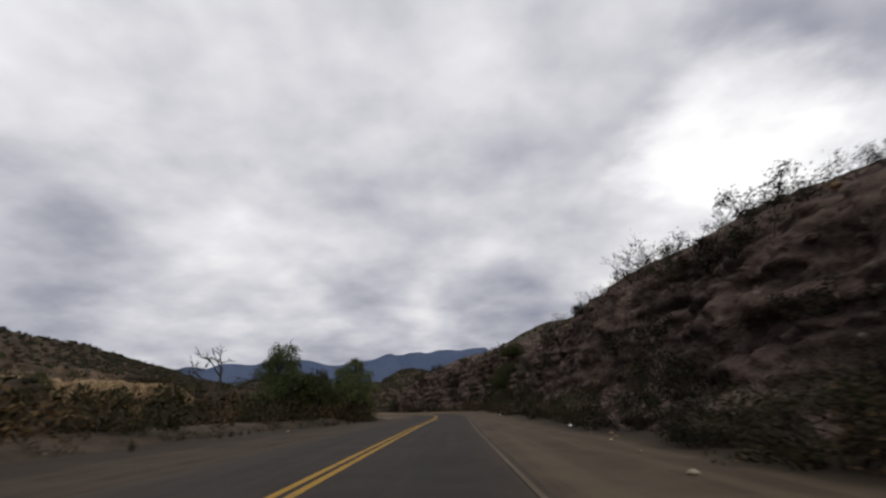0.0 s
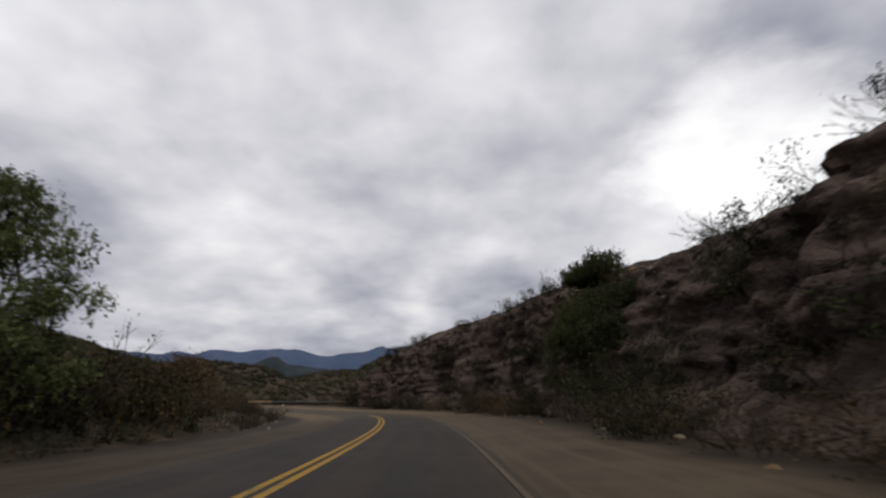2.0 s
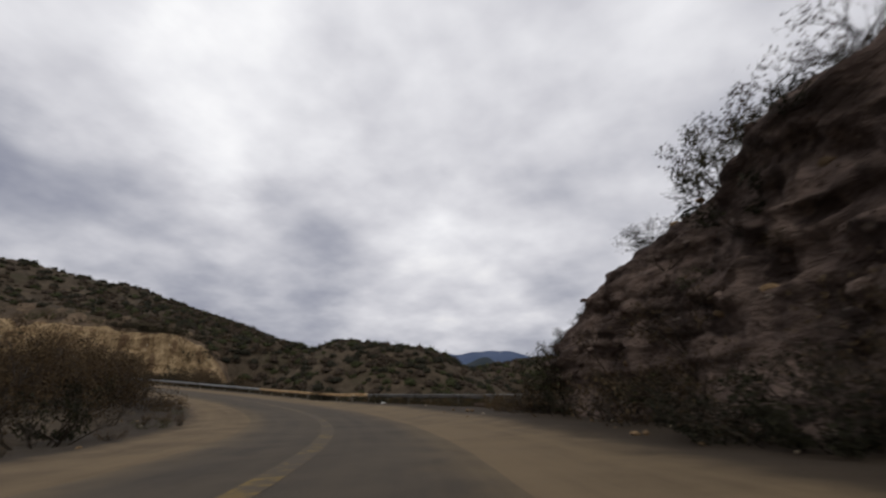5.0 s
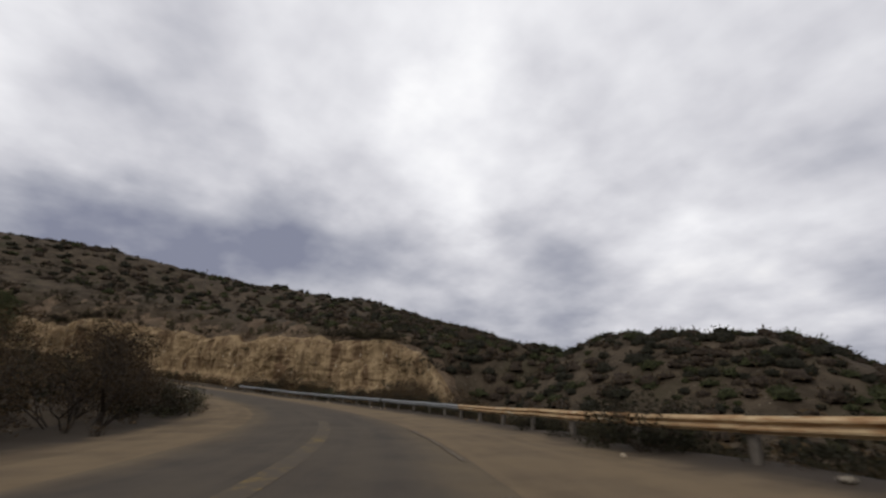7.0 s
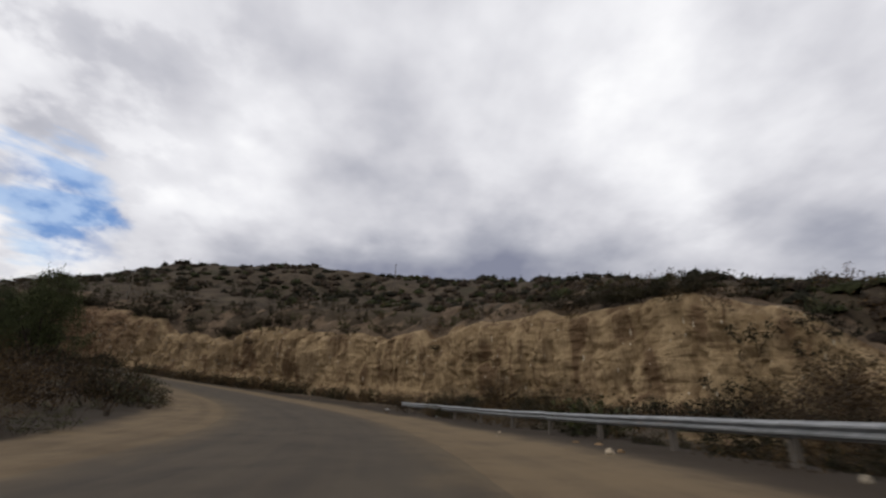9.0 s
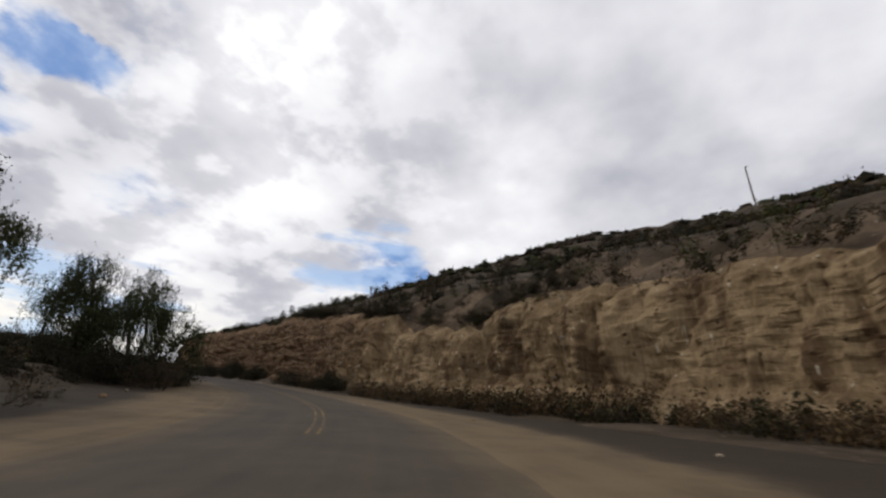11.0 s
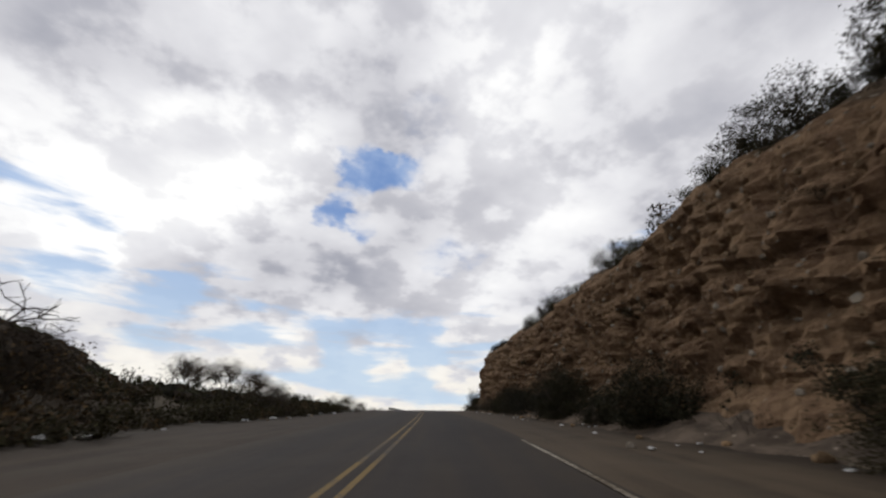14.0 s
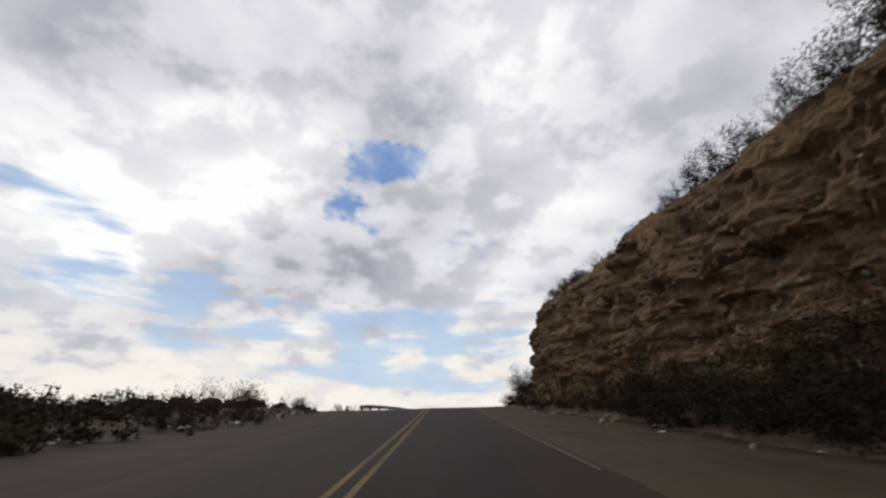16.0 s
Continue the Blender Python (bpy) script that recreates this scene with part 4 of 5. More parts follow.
for u, g in ((15.86, 0.46), (15.9, 0.5), (15.97, 0.44), (13.9, 0.62), (14.6, 0.55), (15.2, 0.5), (16.7, 0.5), (16.9, 0.6), (17.3, 0.45), (15.6, 0.66), (14.1, 0.7), (12.7, 0.6), (11.4, 0.6), (10.9, 0.56)):
    plant(pick({"dark": 2, "dry": 2}), surface(u, foot_at(u) + (crest_at(u) - foot_at(u)) * g), rng.uniform(0.6, 1.1), "scrub on the cutting's face", 0.8)
# flats on the inner side of the road, and the inside of the bend
thicket(140, -0.8, 4.6, -22, -50, {"dry": 4, "bare": 3, "dark": 6}, 1.4, 3.0, "tall dark brown brush on the valley flat", 1.1, FAR)
thicket(115, 0.2, 3.6, -13, -22, {"dry": 3, "bare": 4, "dark": 7}, 1.1, 2.6, "dark brown brush under the roadside trees", 1.1, FAR)
thicket(55, 2.35, 3.3, -11.5, -18, {"dry": 5, "dark": 6, "bare": 1}, 1.7, 3.0, "tall dark brush round the foot of the willow-like tree", 1.1)
thicket(60, 1.9, 3.4, -19, -36, {"dry": 4, "dark": 6, "bare": 3}, 3.0, 4.4, "tall dark brown brush on the valley flat", 1.0, FAR)
thicket(80, 3.5, 5.2, -24, -56, {"dry": 7, "bare": 3, "dark": 2}, 2.8, 4.2, "tall brown brush on the flat inside the bend", 1.05, FAR)
thicket(110, 3.2, 5.4, -10.5, -17, {"dry": 6, "weed": 2, "bare": 2, "sage": 1}, 0.7, 1.7, "brown brush on the bank before the bend")
thicket(110, -0.3, 5.3, -9.6, -14, {"dry": 4, "weed": 5, "sage": 2}, 0.4, 0.9, "low dry weeds beside the road")
thicket(140, 5.0, 11.5, -9.4, -26, {"dry": 8, "dark": 2, "bare": 3, "sage": 1}, 1.3, 2.6, "brown brush inside the bend", 1.15)
thicket(80, 5.4, 11.6, -7.2, -10, {"weed": 5, "sage": 2, "dry": 2}, 0.4, 0.9, "low dry weeds inside the bend")
for u, q, s, kind in ((3.9, -15.5, 2.6, "dry"), (4.1, -17, 3.0, "dry"), (4.6, -16.5, 2.8, "dry"), (4.2, -19.0, 3.2, "dry"), (4.35, -20.5, 3.6, "dry"), (4.5, -22, 3.2, "bare"), (4.0, -21.5, 3.4, "dry"), (8.75, -8.8, 2.0, "sage"), (9.0, -8.6, 1.8, "sage"), (7.3, -10.8, 3.2, "dry"), (7.5, -12.0, 3.0, "bare"), (8.4, -9.4, 2.4, "dark"), (8.6, -11, 2.6, "dry"), (10.5, -8.4, 1.6, "sage"), (10.7, -9.4, 2.4, "dark"), (11.0, -10.4, 2.6, "dark"), ):
    plant(kind, surface(u, q), s, "brush inside the bend", 1.0)
thicket(45, 11.8, 18.0, -9.2, -17, {"bare": 1, "dark": 7, "dry": 3, "weed": 1}, 0.5, 1.2, "dark brush along the upper road")
thicket(330, 12.2, 17.8, -11, -28, {"dark": 6, "dry": 2}, 0.6, 1.25, "low dark scrub on the bank below the upper road", models=FAR)
thicket(240, 12.8, 16.8, -8.5, -13, {"dark": 8, "dry": 1, "bare": 1}, 0.55, 1.15, "low dark scrub on the edge of the upper road", models=FAR)
thicket(110, 12.0, 18.5, -18, -36, {"dark": 4, "dry": 2, "bare": 2}, 0.9, 1.8, "dark scrub below the upper road", models=FAR)
thicket(40, 16.5, 21.5, -6.8, -12, {"dark": 2, "bare": 2, "weed": 3}, 0.4, 0.9, "weeds and scrub at the crest of the road")
for u, q, s in ((14.7, -10.9, 2.4), (14.8, -12.0, 2.2), (15.7, -9.8, 1.8), (17.4, -10.7, 1.9), (17.3, -11.5, 1.7), (17.8, -9.3, 1.2)):
    plant("dry" if int(u * 20) % 3 == 0 else "bare", surface(u, q), s, "brush along the upper road", 1.15)
# beyond the guardrail
thicket(150, 6.2, 10.2, 11.5, 34, {"dry": 5, "dark": 3, "sage": 2, "green": 1}, 0.7, 1.7, "brown and olive brush below the guardrail", models=FAR)
thicket(110, 5.9, 10.7, 9.6, 12.5, {"weed": 3, "dry": 4, "dark": 3}, 0.5, 1.1, "dry weeds along the guardrail")
rail_at = lambda u: float(table(u, [(5.92, 15.0), (6.15, 12.9), (6.6, 10.4), (7.1, 8.9), (7.6, 8.2), (8.1, 8.5), (8.6, 9.2), (9.5, 9.6), (10.7, 9.6)]))
thicket(150, 5.95, 9.9, lambda u: rail_at(u) + 0.4, lambda u: rail_at(u) + 2.0, {"dark": 6, "dry": 3}, 0.5, 0.9, "dark brush close behind the guardrail")
# extra dark brush here also stands in for the shadow under the rail
thicket(120, 6.0, 7.1, lambda u: rail_at(u) + 0.1, lambda u: rail_at(u) + 0.9, {"dark": 8, "dry": 2}, 0.55, 0.85, "dark brush against the guardrail, standing in for the shadow below it")
thicket(70, 9.74, 10.3, lambda u: 20.0, lambda u: foot_at(u) + 4.2, {"dark": 3, "dry": 5}, 0.9, 1.8, "brown brush at the end of the sandstone face", models=FAR)
for u, q, s in ((7.5, 8.5, 1.5), (7.57, 9.1, 1.6), (9.3, 11.5, 2.2), (9.0, 12.5, 2.4), (10.75, 11.0, 1.8), (10.6, 13, 2.2), (10.3, 15, 2.0)):
    plant(pick({"dark": 3, "dry": 2}), surface(u, q), s, "brush beyond the guardrail")


def mound_shapes(count):
    """Lumpy low mounds, about a metre across, for shrubs seen from far off."""
    out = []
    for n in range(count):
        bm = bmesh.new()
        bmesh.ops.create_icosphere(bm, subdivisions=2, radius=1.0)
        for v in bm.verts:
            v.co *= 1 + 0.55 * noise.fractal(v.co * 1.6 + Vector((9.0 * n, 3.0, 5.0)), 1.0, 2.0, 3)
            v.co.z = v.co.z * 0.75
        bmesh.ops.delete(bm, geom=[v for v in bm.verts if v.co.z < -0.35], context="VERTS")
        bm.verts.index_update()
        out.append((np.array([v.co[:] for v in bm.verts]), np.array([[v.index for v in f.verts] for f in bm.faces])))
        bm.free()
    return out


MOUNDS = mound_shapes(6)


def far_scrub(name, spots, mats, label):
    """Countless far shrubs in one mesh: lumpy mounds bristling with leaves."""
    vs, fs, ms, n = [], [], [], 0
    for x, y, z, s in spots:
        ball, tris = MOUNDS[int(rng.integers(len(MOUNDS)))]
        w, wide = rng.uniform(0, 6.28), rng.uniform(0.8, 1.25)
        turn = np.array([[math.cos(w), -math.sin(w), 0], [math.sin(w), math.cos(w), 0], [0, 0, 1]])
        v = (ball * np.array([wide, 1 / wide, 1])) @ turn.T * s * 0.46
        near = 200 < y < 262 and -150 < x < 0
        k = int(44 + 28 * s) if near else int(16 + 8 * s)
        c = v[rng.integers(len(v), size=k)] * rng.uniform(0.95, 1.4, (k, 1))
        lv, lf = leaves(c, (0.112 if near else 0.162) * s ** 0.5)
        for a, f, m in ((v, tris, 0), (lv, lf, 1)):
            vs.append(a + np.array((x, y, z - 0.05)))
            fs.append(f + n)
            ms.append(np.full(len(f), m))
            n += len(a)
    me = mesh_of(name, np.concatenate(vs), np.concatenate(fs), mats[0], True)
    me.materials.append(mats[1])
    me.polygons.foreach_set("material_index", np.concatenate(ms))
    return tagged(new(name, me), label, "scrub", kind="stuff")


def scatter(count, box, keep, s0, s1):
    out = []
    x, y = rng.uniform(box[0], box[1], count * 3), rng.uniform(box[2], box[3], count * 3)
    z = ground_z(x, y)
    patch = fbm(x * 0.03, y * 0.03, 6.0, 3)
    for a, b, c, p in zip(x, y, z, patch):
        if len(out) < count and keep(a, b) and p > -0.5 + 0.3 * rng.normal():
            out.append((a, b, c, rng.uniform(s0, s1)))
    return out


def clear(x, y, least):
    return ((LINE[:, 1] - x) ** 2 + (LINE[:, 2] - y) ** 2).min() > least * least


for mat, share, words in (((B_dark, L_dark), 0.42, "dark green"), ((B_green, L_green), 0.2, "olive green"), ((B_dry, L_dry), 0.38, "dry brown")):
    far_scrub("hill_scrub", scatter(int(2400 * share), (-260, -110, 60, 270), lambda x, y: clear(x, y, 34), 1.1, 3.0), mat, words + " scrub scattered over the ridge above the cutting")
    far_scrub("hill_scrub", scatter(int(5600 * share), (-170, 60, 200, 390), lambda x, y: clear(x, y, 22), 1.1, 3.2), mat, words + " scrub scattered over the hill across the ravine")
    far_scrub("hill_scrub", scatter(int(800 * share), (-115, -25, 226, 305), lambda x, y: clear(x, y, 30), 1.2, 3.0), mat, words + " scrub covering the knoll across the ravine")
    far_scrub("hill_scrub", scatter(int(650 * share), (-140, 10, 190, 260), lambda x, y: clear(x, y, 17), 0.7, 1.5), mat, words + " scrub on the ravine floor")
    far_scrub("hill_scrub", scatter(int(450 * share), (-120, -14, -30, 150), lambda x, y: clear(x, y, 26), 0.8, 1.8), mat, words + " scrub on the valley floor")
    far_scrub("hill_scrub", scatter(int(3700 * share), (-178, -55, -50, 110), lambda x, y: clear(x, y, 16), 0.9, 2.4), mat, words + " scrub on the rounded hill inside the bend")
    far_scrub("hill_scrub", scatter(int(700 * share), (-178, -135, 60, 145), lambda x, y: clear(x, y, 13.5), 0.6, 1.5), mat, words + " low scrub on the bank below the upper road")
    far_scrub("hill_scrub", scatter(int(350 * share), (14, 80, -20, 210), lambda x, y: clear(x, y, 24), 0.8, 1.9), mat, words + " scrub above the dark hillside")


# ---- trees ----
def tree(place, tall, wide, leaf, label, count, hang, fork=3, bare=False):
    """A tree with a forked tapered trunk and a crown of small leaves in loose clusters."""
    top = new("tree")
    segs, ends = [], []

    def grow(p, d, length, r, level):
        e = p + d * length
        mid = p + d * length * 0.5 + rng.normal(size=3) * length * 0.05
        segs.append((p, mid, r, r * 0.82))
        segs.append((mid, e, r * 0.82, r * 0.62))
        if level <= 1:
            ends.append((mid, e))
        if level == 0:
            return
        for _ in range(fork if level > 1 else 3):
            n = d * 0.7 + rng.normal(size=3) * np.array([0.75 * wide, 0.75 * wide, 0.42])
            n[2] += 0.12
            grow(e, n / np.linalg.norm(n), length * rng.uniform(0.6, 0.86), r * 0.6, level - 1)
    grow(np.array([0, 0, -0.3]), np.array([0.06, 0.04, 1.0]), tall * 0.28, tall * 0.035, 4)
    highest = max(e[1][2] for e in ends)
    k = tall * 0.93 / highest
    v, f = sticks([(np.array(a) * k, np.array(b) * k, ra, rb) for a, b, ra, rb in segs])
    part("trunk", mesh_of("trunk", v, f, M_bark), top)
    if not bare:
        e = np.array([p[1] for p in ends]) * k
        c = e[rng.integers(len(e), size=count)] + rng.normal(size=(count, 3)) * np.array([0.34, 0.34, 0.26]) * tall * 0.11
        if hang:
            # drooping strands under the twigs
            strand = e[rng.integers(len(e), size=count)] + rng.normal(size=(count, 3)) * 0.22
            strand = np.repeat(strand[: count // 14], 14, 0)
            strand[:, 2] -= np.tile(np.linspace(0, 1, 14), count // 14) * np.repeat(rng.uniform(0.5, hang, count // 14), 14)
            strand += rng.normal(size=strand.shape) * 0.05
            c = np.concatenate([c[: count // 2], strand])
        c[:, 2] = np.maximum(c[:, 2], 0.35)
        v, f = leaves(c, 0.066 if hang else 0.08, hang=0.9 if hang else 0.2)
        part("crown", mesh_of("crown", v, f, leaf), top)
    top.matrix_basis = Matrix.LocRotScale(Vector((place[0], place[1], place[2])), Euler((0, 0, rng.uniform(0, 6.28))), None)
    return tagged(top, label, "tree")


def crowned_tree(place, lobes, leaf, label, clumps, each, clump, size, hang=0.0, trunk=0.2, spread=0.4):
    """A tree whose limbs run to the lobes of its crown (x, y, z, half width, half height), each lobe of many clumps of small leaves."""
    top = new("tree")
    segs, tips = [], []
    base = np.array([0, 0, -0.3])
    fork = np.array([0.1, 0.05, min(l[2] for l in lobes) * spread])
    segs.append((base, fork, trunk, trunk * 0.8))
    weight = np.array([l[3] ** 2 * l[4] for l in lobes])
    for l, n in zip(lobes, np.maximum(6, clumps * weight / weight.sum()).astype(int)):
        c = np.array(l[:3])
        mid = fork + (c - fork) * 0.5 + rng.normal(size=3) * 0.12 * np.linalg.norm(c - fork)
        segs += [(fork, mid, trunk * 0.6, trunk * 0.42), (mid, c, trunk * 0.42, trunk * 0.2)]
        for _ in range(n):
            v = rng.normal(size=3)
            v *= rng.uniform(0.25, 1.0) ** 0.45 / np.linalg.norm(v)
            tip = c + v * np.array([l[3], l[3], l[4]])
            root = mid + (c - mid) * rng.uniform(0.3, 1.0)
            bend = root + (tip - root) * 0.55 + rng.normal(size=3) * 0.15 + np.array([0, 0, 0.15])
            segs += [(root, bend, trunk * 0.14, trunk * 0.09), (bend, tip, trunk * 0.09, 0.008)]
            tips.append(tip)
    v, f = sticks(segs)
    part("trunk", mesh_of("trunk", v, f, M_bark), top)
    tips = np.array(tips)
    c = np.repeat(tips, each, 0)
    c = c + rng.normal(size=c.shape) * np.array([clump, clump, clump * 0.6]) * np.repeat(rng.uniform(0.6, 1.3, len(tips)), each)[:, None]
    if hang:
        n = len(tips) * 11
        strand = np.repeat(tips[rng.integers(len(tips), size=n)] + rng.normal(size=(n, 3)) * clump * 1.1, 16, 0)
        strand[:, 2] -= np.tile(np.linspace(0, 1, 16), n) * np.repeat(rng.uniform(0.25, 1.0, n) * hang, 16)
        strand[:, :2] += np.repeat(rng.normal(size=(n, 2)) * 0.12, 16, 0) * np.tile(np.linspace(0, 1, 16), n)[:, None]
        strand += rng.normal(size=strand.shape) * 0.05
        c = np.concatenate([c, strand])
    c[:, 2] = np.maximum(c[:, 2], 0.3)
    v, f = leaves(c, size, hang=0.9 if hang else 0.15)
    part("crown", mesh_of("crown", v, f, leaf), top)
    top.location = (float(place[0]), float(place[1]), float(place[2]))
    return tagged(top, label, "tree")


crowned_tree(surface(2.55, -12.0), [(0.2, 0, 7.9, 1.4, 0.9), (-1.4, 0.2, 6.8, 1.2, 0.9), (1.7, -0.2, 6.6, 1.1, 0.8), (-2.3, 0.1, 5.3, 1.1, 0.8), (0.2, -0.8, 5.6, 1.4, 0.9), (2.5, 0.3, 5.0, 1.1, 0.8), (1.0, -0.8, 3.8, 1.4, 0.8), (-1.2, 0.7, 3.7, 1.4, 0.8), (2.4, 0.5, 2.9, 1.0, 0.8)], L_tree, "green willow-like tree with a rounded lobed crown", 140, 120, 0.28, 0.075, 0.6, 0.19)
crowned_tree(surface(1.83, -15.8), [(0, 0, 6.4, 1.5, 1.5), (-1.6, 0.3, 5.2, 1.3, 1.3), (1.3, -0.5, 4.9, 1.1, 1.2), (0.2, 0.8, 4.2, 1.4, 1.0), (-0.6, 0, 3.2, 1.4, 0.9)], L_tree, "green roadside tree with a loose tall crown", 90, 90, 0.3, 0.08, 0.4, 0.16)
crowned_tree(surface(1.88, -12.9), [(0, 0, 3.6, 1.7, 1.3), (1.5, 0.3, 2.8, 1.3, 1.0), (-1.3, 0.2, 2.7, 1.3, 1.0), (0.3, 0.6, 4.6, 0.8, 0.7)], L_green, "small dark green roadside tree above brown brush", 100, 110, 0.3, 0.075, 0.3, 0.14)
crowned_tree(surface(2.1, -19), [(0, 0, 3.4, 1.6, 1.2), (1.2, 0.5, 2.6, 1.2, 0.9), (-1.3, -0.2, 2.8, 1.2, 1.0)], L_tree, "low green tree beside brown brush", 70, 100, 0.3, 0.08, 0.0, 0.14)
tree(surface(1.9, -23.5), 9.4, 0.9, L_tree, "bare leafless tree in brown brush", 0, 0, bare=True)
tree(surface(3.07, -25.1), 10.2, 0.9, L_tree, "bare leafless tree in brown brush", 0, 0, bare=True)
tree(surface(2.6, -26), 6.0, 0.9, L_tree, "bare leafless tree in brown brush", 0, 0, bare=True)
tree(surface(0.7, -27), 5.5, 0.9, L_tree, "bare leafless tree in brown brush", 0, 0, bare=True)
crowned_tree((-142.8, 138.4, float(ground_z(-142.8, 138.4)) - 0.3), [(0.2, 0, 6.9, 1.7, 1.4), (0.6, 0.3, 5.2, 2.2, 1.5), (-1.6, 0.4, 5.3, 1.6, 1.3), (-2.9, 0.7, 3.9, 1.6, 1.3), (1.9, -0.4, 3.9, 1.7, 1.3), (-1.0, 1.2, 3.4, 1.8, 1.0), (-3.6, 0.9, 2.4, 0.9, 0.8)], L_pepper, "large dark pepper tree with drooping strands of leaves", 150, 90, 0.3, 0.066, 1.7, 0.3, 0.2)
crowned_tree((-138.6, 139.2, float(ground_z(-138.6, 139.2)) - 0.3), [(0, 0, 6.4, 1.8, 1.5), (1.6, 0.2, 4.8, 1.7, 1.3), (-1.3, 0.5, 4.2, 1.5, 1.1), (0.3, 1.0, 3.2, 2.0, 1.0)], L_pepper, "dark pepper tree with drooping leaves", 110, 90, 0.3, 0.066, 1.6, 0.28, 0.25)
crowned_tree((-128.0, 151.0, float(ground_z(-128.0, 151.0)) - 0.3), [(0, 0, 7.4, 2.2, 1.5), (1.8, 0.4, 5.6, 2.1, 1.4), (-1.8, -0.3, 5.9, 2.1, 1.4), (0.3, -1.2, 3.4, 2.4, 1.1), (-0.4, 1.6, 3.2, 2.2, 1.0)], L_pepper, "dark pepper tree beside the road inside the bend", 120, 90, 0.32, 0.075, 1.6, 0.28, 0.22)
crowned_tree(surface(3.1, 13.2), [(0, 0, 3.2, 2.1, 1.4), (1.8, 0.8, 3.3, 1.6, 1.2), (-0.8, -2.0, 2.4, 1.7, 1.2), (0.4, 2.2, 3.0, 1.7, 1.2), (-1.0, 0.6, 1.8, 1.8, 1.0)], L_green, "green pepper tree hanging from the hillside", 150, 100, 0.32, 0.075, 0.9, 0.16)
crowned_tree(surface(3.25, 16.0), [(0, 0, 1.2, 1.5, 0.7), (0.3, 2.0, 1.1, 1.4, 0.7), (-0.3, -2.2, 1.2, 1.4, 0.7), (-1.2, 0.3, 0.8, 1.5, 0.6)], L_green, "green pepper tree near the crest of the hillside", 110, 90, 0.32, 0.075, 0.6, 0.15)
crowned_tree(surface(2.96, 13.4), [(0, 0, 2.6, 2.0, 1.3), (1.6, -0.8, 3.0, 1.6, 1.1), (-0.8, 1.4, 1.9, 1.7, 1.0), (2.2, 1.2, 2.8, 1.5, 1.0), (-1.2, -1.2, 1.2, 1.5, 0.8)], L_green, "green pepper tree on the steep hillside", 130, 100, 0.32, 0.075, 0.9, 0.15)
crowned_tree((-67.0, 166.0, float(ground_z(-67.0, 166.0)) - 0.1), [(0, 0, 3.9, 1.7, 1.1), (-1.4, 0.5, 3.0, 1.4, 1.0), (1.3, -0.3, 2.9, 1.5, 1.0), (0.2, 1.0, 2.1, 1.5, 0.9)], L_dry, "airy brown half-bare tree at the inner edge of the bend", 100, 70, 0.34, 0.055, 0.0, 0.16)
crowned_tree((-83.0, 165.5, float(ground_z(-83.0, 165.5)) - 0.2), [(0, 0, 4.6, 1.9, 1.3), (-1.5, 0.6, 3.6, 1.5, 1.1), (1.4, -0.4, 3.4, 1.6, 1.1), (0.2, 1.2, 2.6, 1.7, 0.9)], L_dry, "airy brown half-bare tree inside the bend", 100, 60, 0.34, 0.07, 0.0, 0.18)
tree(surface(14.76, -11.8), 4.0, 1.2, L_tree, "bare leafless tree on the bank beside the upper road", 0, 0, fork=4, bare=True)
tree(surface(14.74, -13.4), 4.3, 1.2, L_tree, "bare leafless tree on the bank beside the upper road", 0, 0, fork=4, bare=True)
tree(surface(6.45, 21), 6.0, 0.9, L_dark, "dark green tree at the end of the hillside", 6000, 0)
tree(surface(6.3, 26), 5.0, 0.9, L_dark, "dark green tree at the end of the hillside", 5000, 0)


# tall brown bushes that close the inside of the bend
BUSHES = [crowned_tree((0, 0, 0), [(0, 0, 3.3, 1.8, 1.2), (-1.7, 0.3, 2.2, 1.7, 1.1), (1.7, -0.4, 2.3, 1.7, 1.1), (0.3, 1.5, 2.0, 1.7, 1.1), (-0.2, -1.5, 1.9, 1.7, 1.1), (0.9, 0.5, 0.9, 1.9, 0.8), (-1.0, -0.6, 0.9, 1.9, 0.8)], L_dry, "tall brown rounded bush in dry dirt inside the bend", 170, 36, 0.34, 0.064, 0.0, 0.07, 0.12) for _ in range(3)]
for n, (u, q, tall) in enumerate(((7.0, -13.6, 1.25), (7.28, -15.2, 1.3), (6.75, -16.0, 1.2), (7.5, -12.8, 1.1), (7.78, -12.2, 1.0), (7.95, -13.6, 1.05), (6.45, -17.0, 1.2), (7.15, -18.5, 1.35), (8.25, -11.8, 0.9), (8.5, -10.6, 0.7), (9.35, -12.2, 0.75), (9.52, -10.6, 0.55), (9.75, -10.2, 0.55), (9.95, -11.6, 0.7), (9.4, 17, 0.95), (9.5, 21, 1.1), (9.62, 25, 1.2), (9.3, 23, 1.15), (9.68, 19, 1.0), (9.25, 15, 0.85), (9.75, 23, 1.1), (9.1, 19, 1.0), (9.85, 27, 1.1))):
    p = surface(u, q)
    place = Matrix.LocRotScale(Vector((p[0], p[1], p[2] - 0.1)), Euler((0, 0, 1.9 * n)), Vector((tall, tall, tall)))
    ob = BUSHES[n] if n < 3 else copy_thing(BUSHES[n % 3], place)
    ob.matrix_basis = place
    tagged(ob, category="bush", group="tall bushes inside the bend")
